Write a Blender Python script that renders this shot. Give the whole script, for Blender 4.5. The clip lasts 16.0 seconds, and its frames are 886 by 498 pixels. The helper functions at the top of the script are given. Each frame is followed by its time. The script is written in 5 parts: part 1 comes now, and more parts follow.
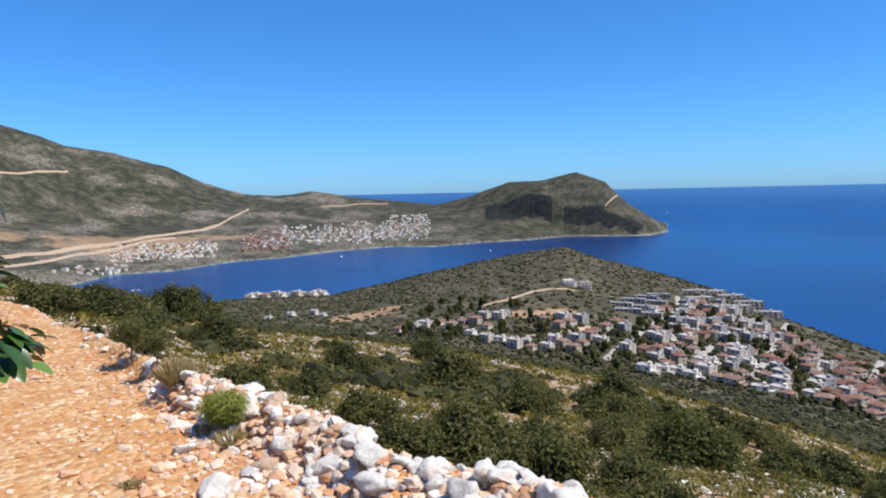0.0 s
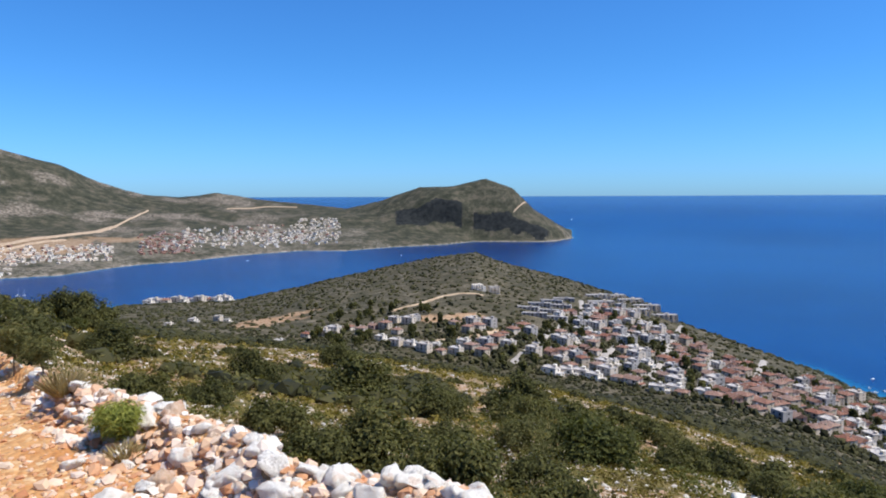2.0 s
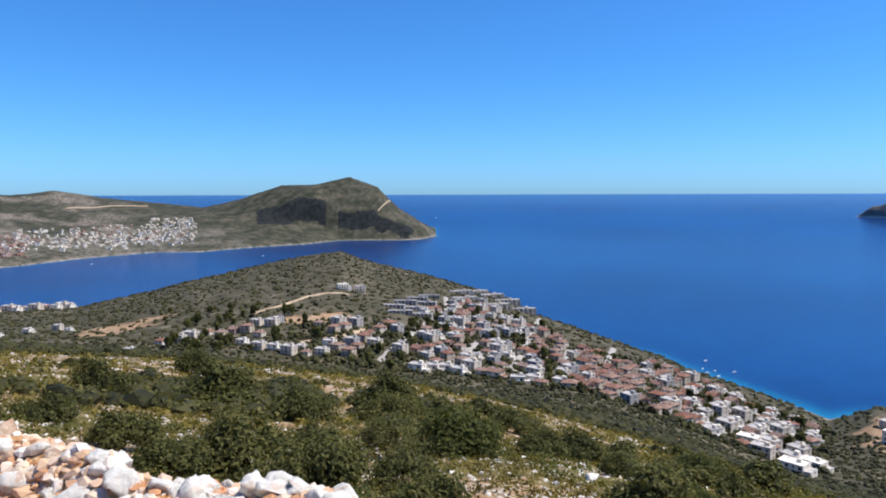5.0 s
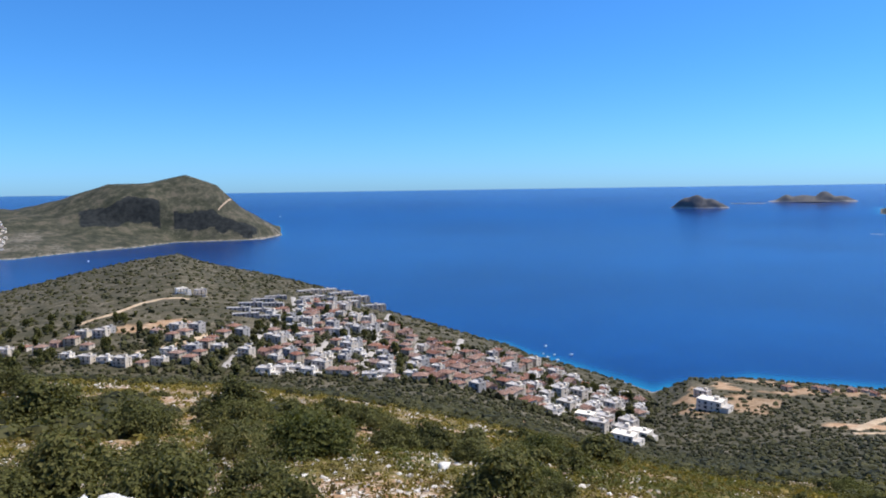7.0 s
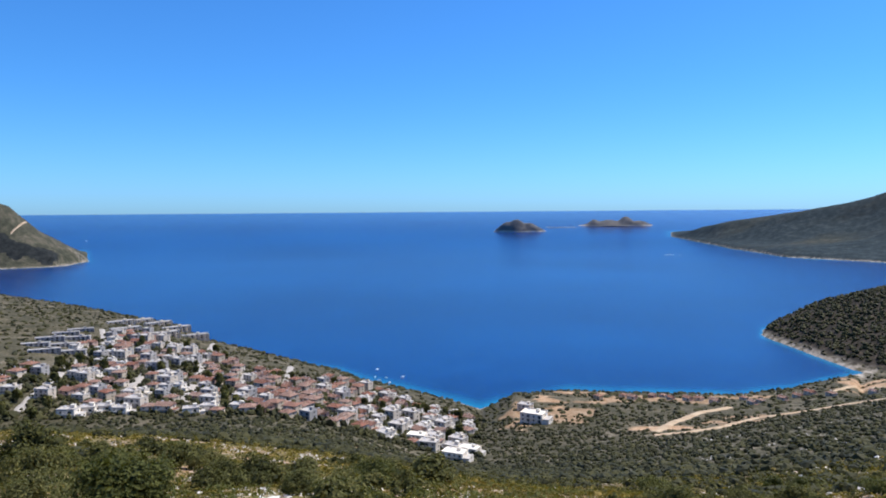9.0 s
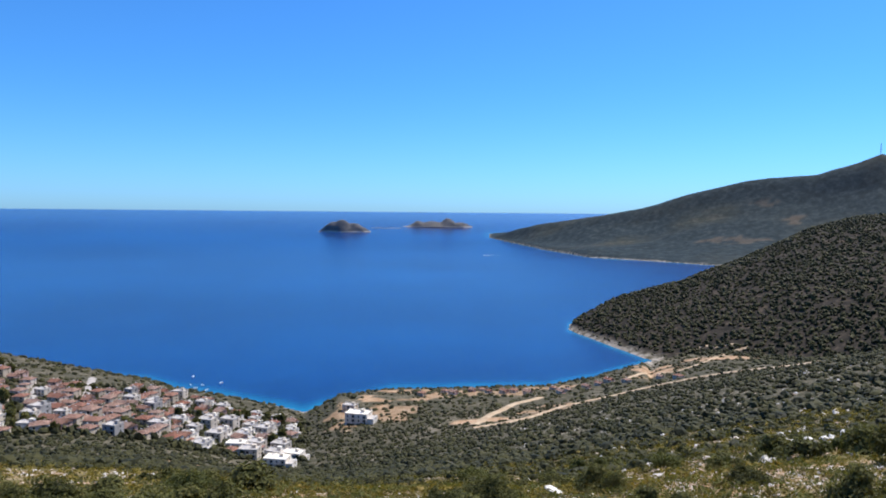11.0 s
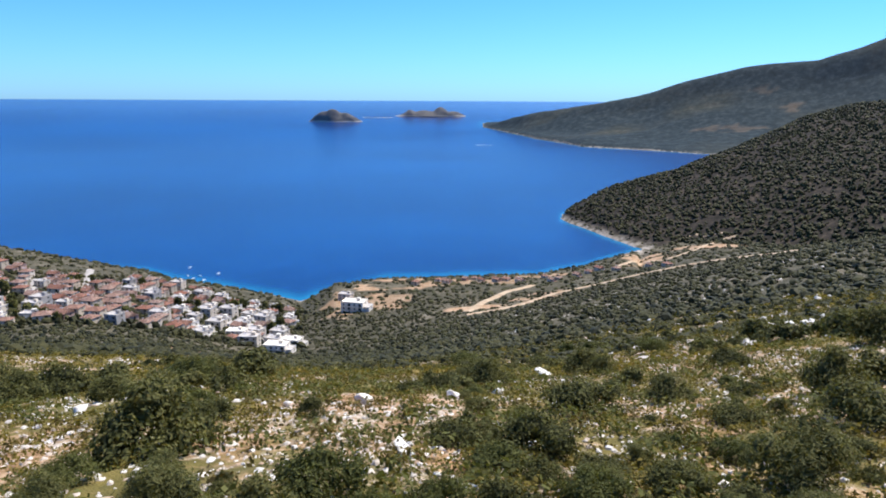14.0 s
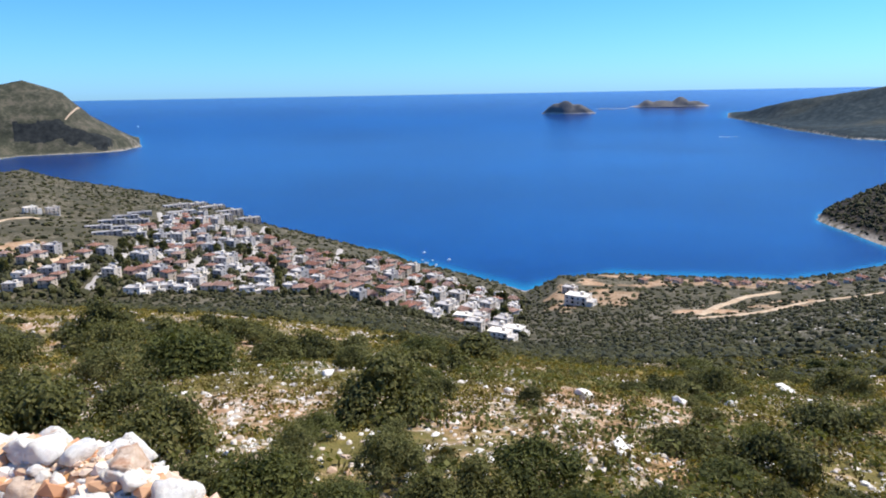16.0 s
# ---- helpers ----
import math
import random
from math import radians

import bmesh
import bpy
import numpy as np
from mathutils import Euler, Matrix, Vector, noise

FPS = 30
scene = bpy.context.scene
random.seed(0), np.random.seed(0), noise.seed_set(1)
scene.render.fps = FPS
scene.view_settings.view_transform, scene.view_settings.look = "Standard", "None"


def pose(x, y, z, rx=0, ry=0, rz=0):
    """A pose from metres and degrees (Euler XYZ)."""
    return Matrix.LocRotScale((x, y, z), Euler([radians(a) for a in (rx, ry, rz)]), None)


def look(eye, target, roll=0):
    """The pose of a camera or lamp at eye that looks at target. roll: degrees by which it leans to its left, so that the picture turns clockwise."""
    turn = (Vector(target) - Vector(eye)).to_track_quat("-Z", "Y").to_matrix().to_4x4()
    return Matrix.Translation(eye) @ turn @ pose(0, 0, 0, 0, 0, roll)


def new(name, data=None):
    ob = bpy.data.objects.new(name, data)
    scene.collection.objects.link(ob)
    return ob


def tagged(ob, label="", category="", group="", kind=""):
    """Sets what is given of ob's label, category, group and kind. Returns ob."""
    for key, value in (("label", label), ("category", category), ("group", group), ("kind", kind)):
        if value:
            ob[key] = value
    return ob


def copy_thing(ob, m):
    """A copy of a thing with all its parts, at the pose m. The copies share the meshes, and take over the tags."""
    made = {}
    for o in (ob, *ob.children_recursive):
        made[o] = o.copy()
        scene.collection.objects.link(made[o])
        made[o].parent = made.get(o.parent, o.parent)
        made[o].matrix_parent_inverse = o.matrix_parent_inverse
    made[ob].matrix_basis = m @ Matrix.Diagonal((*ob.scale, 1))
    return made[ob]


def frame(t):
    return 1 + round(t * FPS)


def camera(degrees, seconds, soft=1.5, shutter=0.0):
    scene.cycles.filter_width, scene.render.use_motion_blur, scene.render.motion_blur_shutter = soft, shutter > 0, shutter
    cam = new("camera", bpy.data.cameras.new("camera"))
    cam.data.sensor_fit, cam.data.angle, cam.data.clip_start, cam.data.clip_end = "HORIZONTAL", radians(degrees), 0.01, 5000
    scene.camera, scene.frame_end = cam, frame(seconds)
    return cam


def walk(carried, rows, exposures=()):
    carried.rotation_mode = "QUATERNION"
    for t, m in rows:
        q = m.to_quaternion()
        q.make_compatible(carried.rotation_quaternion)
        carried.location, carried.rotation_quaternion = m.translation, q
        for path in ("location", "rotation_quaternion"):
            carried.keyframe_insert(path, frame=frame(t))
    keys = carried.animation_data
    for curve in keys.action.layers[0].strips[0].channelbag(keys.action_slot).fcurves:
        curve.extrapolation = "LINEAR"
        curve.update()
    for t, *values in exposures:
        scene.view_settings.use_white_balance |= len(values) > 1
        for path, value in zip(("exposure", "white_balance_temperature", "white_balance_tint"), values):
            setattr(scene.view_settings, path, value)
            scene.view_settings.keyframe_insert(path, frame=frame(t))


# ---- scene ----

# ======================= camera and its walk =======================
EYE_Z = 160.0            # eye above the sea
GROUND_Z = 158.4         # terrace the camera stands on
cam = camera(65.9, 16.0, soft=1.9)

# seconds, bearing (clockwise from +y), tilt, lean, in degrees
TURN = (
    (0.0, 0.00, -4.68, -1.20),
    (0.5, 2.15, -4.60, -1.14),
    (1.0, 3.65, -4.86, -0.92),
    (1.5, 5.81, -4.74, -0.53),
    (2.0, 7.51, -4.38, -0.23),
    (2.5, 8.78, -4.25, -0.34),
    (3.0, 10.49, -4.26, -0.64),
    (3.5, 12.21, -4.62, -0.53),
    (4.0, 15.23, -4.71, 0.58),
    (4.2, 15.27, -4.46, 0.36),
    (6.3, 27.22, -5.19, -0.86),
    (6.5, 27.85, -5.12, -1.00),
    (7.0, 31.54, -4.92, -0.83),
    (7.5, 35.54, -4.44, -0.16),
    (8.0, 38.07, -4.06, -0.29),
    (8.5, 41.92, -3.55, -0.46),
    (9.0, 45.73, -3.10, -0.45),
    (9.2, 47.27, -3.20, -0.51),
    (11.5, 63.40, -3.02, 0.66),
    (12.0, 66.42, -3.19, 0.74),
    (12.5, 69.65, -4.07, 1.12),
    (13.0, 70.94, -6.77, 1.59),
    (13.5, 67.87, -10.18, 1.58),
    (14.0, 60.96, -12.21, 0.27),
    (14.5, 56.91, -11.91, -0.95),
    (15.0, 52.08, -13.08, -1.28),
    (15.5, 47.62, -12.53, -1.24),
    (16.0, 41.73, -12.74, -1.02),
)


def bearing(az, d=1.0):
    a = radians(az)
    return math.sin(a) * d, math.cos(a) * d


def view_row(t, az, tilt, lean):
    ex, ey = bearing(az, 0.08)
    fx, fy = bearing(az, math.cos(radians(tilt)))
    eye = (ex, ey, EYE_Z)
    return t, look(eye, (ex + fx, ey + fy, EYE_Z + math.sin(radians(tilt))), lean)


walk(cam, [view_row(*r) for r in TURN], exposures=((0.0, 0.12), (9.0, 0.22), (12.5, 0.27), (13.5, 0.45), (16.0, 0.42)))

# ======================= sky, sun =======================
SUN_AZ, SUN_EL = 111.0, 59.0
world = bpy.data.worlds.new("sky")
scene.world = world
world.use_nodes = True
wn, wl = world.node_tree.nodes, world.node_tree.links
wn.clear()
sky = wn.new("ShaderNodeTexSky")
sky.sky_type = "NISHITA"
sky.sun_disc = False
sky.sun_elevation = radians(SUN_EL)
sky.sun_rotation = radians(SUN_AZ)
sky.altitude = 0
sky.air_density, sky.dust_density, sky.ozone_density = 1.0, 0.3, 1.6
tint = wn.new("ShaderNodeMix")
tint.data_type, tint.blend_type = "RGBA", "MULTIPLY"
tint.inputs["Factor"].default_value = 1.0
# the clear blue pales in the sea air low over the horizon
where = wn.new("ShaderNodeTexCoord")
split = wn.new("ShaderNodeSeparateXYZ")
climb = wn.new("ShaderNodeMapRange")
climb.interpolation_type = "SMOOTHSTEP"
climb.inputs["From Min"].default_value, climb.inputs["From Max"].default_value = -0.02, 0.20
air = wn.new("ShaderNodeMix")
air.data_type = "RGBA"
air.inputs["A"].default_value, air.inputs["B"].default_value = (0.43, 0.90, 1.80, 1), (0.33, 0.87, 1.57, 1)
wl.new(where.outputs["Generated"], split.inputs[0])
wl.new(split.outputs["Z"], climb.inputs["Value"])
wl.new(climb.outputs["Result"], air.inputs["Factor"])
wl.new(air.outputs["Result"], tint.inputs["B"])
back = wn.new("ShaderNodeBackground")
back.inputs["Strength"].default_value = 0.096
wout = wn.new("ShaderNodeOutputWorld")
wl.new(sky.outputs[0], tint.inputs["A"])
wl.new(tint.outputs["Result"], back.inputs["Color"])
wl.new(back.outputs[0], wout.inputs["Surface"])

sun_data = bpy.data.lights.new("sun", "SUN")
sun_data.energy, sun_data.angle, sun_data.color = 5.0, radians(0.53), (1.0, 0.94, 0.84)
sun = new("sun", sun_data)
sx, sy = bearing(SUN_AZ, math.cos(radians(SUN_EL)))
sun.matrix_world = look((sx * 50, sy * 50, 300 + math.sin(radians(SUN_EL)) * 50), (0, 0, 300))


# ======================= materials =======================
class Mat:
    """A small node-graph writer."""

    def __init__(self, name, rough=0.9, spec=0.3):
        self.m = bpy.data.materials.new(name)
        self.m.use_nodes = True
        self.n, self.l = self.m.node_tree.nodes, self.m.node_tree.links
        self.b = self.n["Principled BSDF"]
        self.b.inputs["Roughness"].default_value = rough
        self.b.inputs["Specular IOR Level"].default_value = spec

    def put(self, sock, v):
        if hasattr(v, "links"):
            self.l.new(v, sock)
        else:
            sock.default_value = v

    def pos(self):
        return self.n.new("ShaderNodeNewGeometry").outputs["Position"]

    def local(self):
        return self.n.new("ShaderNodeTexCoord").outputs["Object"]

    def attr(self, name):
        a = self.n.new("ShaderNodeAttribute")
        a.attribute_name = name
        return a.outputs["Fac"]

    def noise(self, vec, size, detail=4.0, rough=0.6):
        t = self.n.new("ShaderNodeTexNoise")
        t.inputs["Scale"].default_value = 1.0 / size
        t.inputs["Detail"].default_value = detail
        t.inputs["Roughness"].default_value = rough
        self.l.new(vec, t.inputs["Vector"])
        return t.outputs["Fac"]

    def cells(self, vec, size, feature="F1"):
        t = self.n.new("ShaderNodeTexVoronoi")
        t.feature = feature
        t.inputs["Scale"].default_value = 1.0 / size
        self.l.new(vec, t.inputs["Vector"])
        return t.outputs["Distance"], t.outputs["Color"] if feature == "F1" else None

    def step(self, v, lo, hi):
        t = self.n.new("ShaderNodeMapRange")
        t.interpolation_type = "SMOOTHSTEP"
        self.put(t.inputs["Value"], v)
        t.inputs["From Min"].default_value, t.inputs["From Max"].default_value = lo, hi
        return t.outputs["Result"]

    def math(self, op, a, b=0.0):
        t = self.n.new("ShaderNodeMath")
        t.operation = op
        self.put(t.inputs[0], a)
        self.put(t.inputs[1], b)
        return t.outputs[0]

    def mix(self, f, a, b, blend="MIX"):
        t = self.n.new("ShaderNodeMix")
        t.data_type, t.blend_type = "RGBA", blend
        self.put(t.inputs["Factor"], f)
        self.put(t.inputs["A"], (*a, 1) if isinstance(a, tuple) else a)
        self.put(t.inputs["B"], (*b, 1) if isinstance(b, tuple) else b)
        return t.outputs["Result"]

    def ramp(self, f, *stops):
        t = self.n.new("ShaderNodeValToRGB")
        e = t.color_ramp.elements
        while len(e) < len(stops):
            e.new(0.5)
        for k, (p, col) in zip(e, stops):
            k.position, k.color = p, (*col, 1)
        self.l.new(f, t.inputs["Fac"])
        return t.outputs["Color"]

    def one(self):
        return self.n.new("ShaderNodeObjectInfo").outputs["Random"]

    def island(self):
        return self.n.new("ShaderNodeNewGeometry").outputs["Random Per Island"]

    def bump(self, h, dist, strength=0.6):
        t = self.n.new("ShaderNodeBump")
        t.inputs["Strength"].default_value, t.inputs["Distance"].default_value = strength, dist
        self.l.new(h, t.inputs["Height"])
        self.l.new(t.outputs[0], self.b.inputs["Normal"])

    def colour(self, c):
        self.put(self.b.inputs["Base Color"], (*c, 1) if isinstance(c, tuple) else c)
        return self


def ground_material():
    m = Mat("hillside", 0.95, 0.15)
    p = m.pos()
    mid = m.noise(p, 7.0, 5)
    fine = m.noise(p, 0.35, 5)
    chip_d, chip_c = m.cells(p, 0.13)
    soil = m.ramp(fine, (0.3, (0.24, 0.125, 0.055)), (0.5, (0.38, 0.225, 0.115)), (0.7, (0.50, 0.37, 0.24)))
    chips = m.ramp(m.noise(chip_c, 0.5, 1), (0.35, (0.29, 0.19, 0.11)), (0.6, (0.58, 0.49, 0.38)))
    soil = m.mix(m.step(m.noise(p, 1.1, 5), 0.47, 0.58), soil, chips)
    herb = m.ramp(m.noise(p, 0.8, 6), (0.3, (0.07, 0.065, 0.02)), (0.55, (0.17, 0.135, 0.04)), (0.75, (0.28, 0.20, 0.09)))
    near = m.mix(m.step(m.math("ADD", mid, m.math("MULTIPLY", fine, 0.4)), 0.64, 0.78), herb, soil)
    # dry soil, herbs and stones between the bushes of the farther slopes
    two = m.math("ADD", m.math("MULTIPLY", m.noise(p, 17.0, 6, 0.65), 0.5), m.math("MULTIPLY", m.noise(p, 1.5, 5, 0.7), 0.5))
    maquis = m.ramp(two, (0.36, (0.034, 0.034, 0.018)), (0.50, (0.072, 0.064, 0.036)), (0.58, (0.145, 0.120, 0.078)), (0.66, (0.30, 0.26, 0.20)))
    base = m.mix(m.attr("maquis"), near, maquis)
    # brown stony ground under the hill's trees, darkened to paint its backlit shade
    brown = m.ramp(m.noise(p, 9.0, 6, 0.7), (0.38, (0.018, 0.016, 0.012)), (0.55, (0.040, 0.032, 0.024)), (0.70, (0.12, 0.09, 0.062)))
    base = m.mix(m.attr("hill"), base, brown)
    # far mountains: low scrub over limestone, broken by screes and rock bands
    scrub = m.ramp(m.noise(p, 34.0, 7, 0.75), (0.36, (0.025, 0.029, 0.019)), (0.50, (0.052, 0.053, 0.034)), (0.62, (0.108, 0.094, 0.066)))
    speck = m.noise(p, 9.0, 3, 0.8)
    scree = m.ramp(speck, (0.36, (0.052, 0.048, 0.036)), (0.50, (0.15, 0.125, 0.095)), (0.62, (0.30, 0.26, 0.21)))
    patch = m.math("MULTIPLY", m.step(m.noise(p, 190.0, 6, 0.62), 0.49, 0.63), m.attr("stony"))
    far = m.mix(patch, scrub, scree)
    base = m.mix(m.attr("far"), base, far)
    # dark pines of the far cape, distance haze mixed in as a blue tint
    hazy_pine = m.ramp(m.noise(p, 26.0, 6, 0.7), (0.34, (0.011, 0.020, 0.023)), (0.52, (0.022, 0.036, 0.041)), (0.68, (0.048, 0.061, 0.063)))
    base = m.mix(m.attr("hazy_pine"), base, hazy_pine)
    pale = m.ramp(m.noise(p, 6.0, 6), (0.3, (0.24, 0.19, 0.14)), (0.6, (0.48, 0.42, 0.35)))
    base = m.mix(m.math("MULTIPLY", m.attr("rock"), m.step(m.noise(p, 11.0, 6, 0.7), 0.40, 0.58)), base, pale)
    earth = m.ramp(m.noise(p, 5.0, 6, 0.7), (0.32, (0.24, 0.135, 0.065)), (0.5, (0.42, 0.26, 0.145)), (0.66, (0.58, 0.44, 0.30)))
    base = m.mix(m.attr("earth"), base, earth)
    # shade of the headland cliffs, put into the ground colour
    cliff_shade = m.ramp(m.noise(p, 16.0, 5), (0.35, (0.011, 0.014, 0.015)), (0.65, (0.032, 0.035, 0.033)))
    crisp = m.step(m.math("ADD", m.attr("cliff_shade"), m.math("SUBTRACT", m.noise(p, 45.0, 6, 0.65), 0.5)), 0.36, 0.62)
    base = m.mix(crisp, base, cliff_shade)
    # gravel terrace
    d, c = m.cells(p, 0.045)
    peb = m.ramp(m.noise(c, 0.4, 1), (0.3, (0.40, 0.18, 0.07)), (0.5, (0.56, 0.32, 0.14)), (0.66, (0.72, 0.54, 0.33)))
    clay = m.ramp(m.noise(p, 0.5, 6), (0.35, (0.48, 0.21, 0.07)), (0.6, (0.58, 0.33, 0.14)))
    grav = m.mix(m.step(m.noise(p, 0.25, 4), 0.35, 0.6), clay, peb)
    base = m.mix(m.attr("terrace"), base, grav)
    m.colour(base)
    h = m.math("ADD", m.math("MULTIPLY", fine, 0.12), m.math("MULTIPLY", m.math("SUBTRACT", 1.0, d), 0.05))
    m.bump(h, 0.5, 0.7)
    return m.m


def sea_material():
    m = Mat("sea_water", 0.26, 0.4)
    m.b.inputs["IOR"].default_value = 1.34
    p = m.pos()
    swell = m.math("ADD", m.math("MULTIPLY", m.noise(p, 640.0, 4, 0.55), 0.7), m.math("MULTIPLY", m.noise(p, 90.0, 5, 0.65), 0.3))
    deep = m.ramp(swell, (0.36, (0.001, 0.017, 0.090)), (0.62, (0.002, 0.046, 0.176)))
    shallow = m.ramp(m.noise(p, 30.0, 4), (0.3, (0.004, 0.12, 0.26)), (0.7, (0.01, 0.19, 0.32)))
    m.colour(m.mix(m.attr("shallow"), deep, shallow))
    m.bump(m.noise(p, 5.0, 5, 0.6), 0.8, 0.35)
    # seen ever flatter towards the offing, the water turns into a mirror of the sky
    gloss = m.n.new("ShaderNodeBsdfGlossy")
    gloss.inputs["Roughness"].default_value = 0.2
    level = m.n.new("ShaderNodeCombineXYZ")
    level.inputs["Z"].default_value = 1.0
    m.l.new(level.outputs[0], gloss.inputs["Normal"])
    both = m.n.new("ShaderNodeMixShader")
    m.l.new(m.attr("offing"), both.inputs[0])
    m.l.new(m.b.outputs[0], both.inputs[1])
    m.l.new(gloss.outputs[0], both.inputs[2])
    m.l.new(both.outputs[0], m.n["Material Output"].inputs["Surface"])
    return m.m


def leaf_material(name, dark, light, dry=None, thin=0.3):
    m = Mat(name, 0.7, 0.15)
    r = m.math("ADD", m.math("MULTIPLY", m.island(), 0.7), m.math("MULTIPLY", m.one(), 0.3))
    stops = [(0.1, dark), (0.75, light)]
    if dry:
        stops.append((0.95, dry))
    col = m.ramp(r, *stops)
    m.colour(col)
    # sunlight shining through the leaf
    thru = m.n.new("ShaderNodeBsdfTranslucent")
    m.l.new(m.mix(1.0, col, (1.5, 1.45, 0.7), "MULTIPLY"), thru.inputs["Color"])
    both = m.n.new("ShaderNodeMixShader")
    both.inputs[0].default_value = thin
    m.l.new(m.b.outputs[0], both.inputs[1])
    m.l.new(thru.outputs[0], both.inputs[2])
    m.l.new(both.outputs[0], m.n["Material Output"].inputs["Surface"])
    return m.m


def stone_material(name, lo, hi, stain):
    m = Mat(name, 0.9, 0.2)
    p = m.local()
    base = m.ramp(m.noise(p, 0.5, 6, 0.65), (0.3, lo), (0.65, hi))
    m.colour(m.mix(m.math("MULTIPLY", m.step(m.noise(p, 0.9, 5), 0.50, 0.62), m.math("ADD", m.math("MULTIPLY", m.one(), 0.7), 0.05)), base, stain))
    m.bump(m.noise(p, 0.35, 7, 0.75), 0.05, 0.7)
    return m.m


def wall_material(name, col, worn):
    m = Mat(name, 0.85, 0.25)
    m.colour(m.mix(m.step(m.noise(m.pos(), 2.2, 6), 0.45, 0.75), col, worn))
    m.bump(m.noise(m.pos(), 0.6, 4), 0.02, 0.4)
    return m.m


M_GROUND = ground_material()
M_SEA = sea_material()
M_OAK = leaf_material("kermes_oak_leaves", (0.024, 0.028, 0.009), (0.132, 0.130, 0.041), (0.175, 0.155, 0.056))
M_OLIVE = leaf_material("grey_green_leaves", (0.050, 0.056, 0.018), (0.165, 0.160, 0.060))
M_SPURGE = leaf_material("spurge_leaves", (0.095, 0.082, 0.018), (0.235, 0.185, 0.042), (0.30, 0.215, 0.08))
M_BROOM = leaf_material("broom_stems", (0.14, 0.17, 0.03), (0.34, 0.36, 0.09))
# whole bushes far off; nearer, the darker cores that paint a bush's inner shade
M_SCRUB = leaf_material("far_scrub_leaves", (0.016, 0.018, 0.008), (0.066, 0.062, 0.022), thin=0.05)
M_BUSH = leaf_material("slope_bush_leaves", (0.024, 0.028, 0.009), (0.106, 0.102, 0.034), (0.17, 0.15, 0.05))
M_HEATH = leaf_material("thorny_cushion_leaves", (0.060, 0.045, 0.016), (0.165, 0.125, 0.040), (0.21, 0.15, 0.07))
M_BARK = Mat("bark", 0.9).colour((0.10, 0.075, 0.05)).m
M_LIME = stone_material("limestone", (0.74, 0.68, 0.58), (0.90, 0.87, 0.80), (0.62, 0.36, 0.19))
M_RUST = stone_material("rust_stained_limestone", (0.52, 0.32, 0.19), (0.76, 0.62, 0.48), (0.50, 0.22, 0.10))
M_MASTIC = leaf_material("mastic_leaves", (0.030, 0.038, 0.010), (0.125, 0.130, 0.036), (0.16, 0.15, 0.055))
M_STRAW = leaf_material("dry_straw", (0.22, 0.16, 0.07), (0.42, 0.33, 0.17))


def pebble_material(name, *cols):
    m = Mat(name, 0.9, 0.2)
    m.colour(m.ramp(m.island(), *[(i / (len(cols) - 1), c) for i, c in enumerate(cols)]))
    return m.m


M_STONES = pebble_material("loose_limestone", (0.42, 0.28, 0.18), (0.62, 0.54, 0.45), (0.74, 0.70, 0.63), (0.50, 0.45, 0.39))
M_BANK = pebble_material("bank_limestone", (0.52, 0.26, 0.13), (0.60, 0.40, 0.25), (0.78, 0.73, 0.65), (0.56, 0.30, 0.16), (0.70, 0.58, 0.45))
M_PEBBLE = pebble_material("gravel_stone", (0.48, 0.20, 0.09), (0.58, 0.33, 0.18), (0.64, 0.45, 0.30), (0.70, 0.56, 0.42), (0.46, 0.22, 0.11))


def broad_leaf():
    m = Mat("glossy_broad_leaf", 0.35, 0.5)
    m.colour(m.ramp(m.one(), (0.0, (0.015, 0.04, 0.008)), (0.55, (0.045, 0.10, 0.018)), (1.0, (0.12, 0.22, 0.04))))
    return m.m


M_BROAD = broad_leaf()

# ======================= the lie of the land =======================
# All lines are (bearing, distance, angle above the eye's level) or (bearing, distance) along a shore.
FOLD, REACH = 2500.0, 2300.0     # beyond FOLD the distance is drawn together, so that all ends by 4.8 km


def fold(d):
    """Drawn-together distance of a true distance."""
    d = np.asarray(d, float)
    return np.where(d < FOLD, d, FOLD + REACH * (1 - FOLD / np.maximum(d, FOLD)))


def place(az, d, z):
    """World place of a point at that bearing, true distance and true height."""
    s = fold(d) / d
    a = np.radians(az)
    return np.sin(a) * d * s, np.cos(a) * d * s, EYE_Z + (z - EYE_Z) * s


def line(table, az, col=1):
    return np.interp(az, [r[0] for r in table], [r[col] for r in table])


def height(d, el):
    return EYE_Z + d * np.tan(np.radians(el))


TERRACE_EDGE = ((-180, 40), (-60, 32), (-42, 20), (-33.2, 13.4), (-29.8, 10.9), (-26.2, 8.2), (-21.5, 5.9), (-14.6, 4.9), (-9.1, 4.25),
                (-4.9, 3.7), (2.8, 3.45), (8.1, 3.2), (13, 2.9), (17.3, 2.55), (25, 1.95), (35, 1.7), (60, 1.6), (110, 1.6), (150, 8), (180, 40))
HOLLOW = ((-60, 34, -7), (-33, 26, -7.6), (-26, 22, -11), (-20, 20, -15), (-9, 18, -18.5), (0, 15, -22), (9, 12, -25), (20, 10, -27.5), (57, 9.5, -28.5),
          (75, 12, -26.5), (93, 16, -20.5), (103, 18, -18), (150, 30, -2))
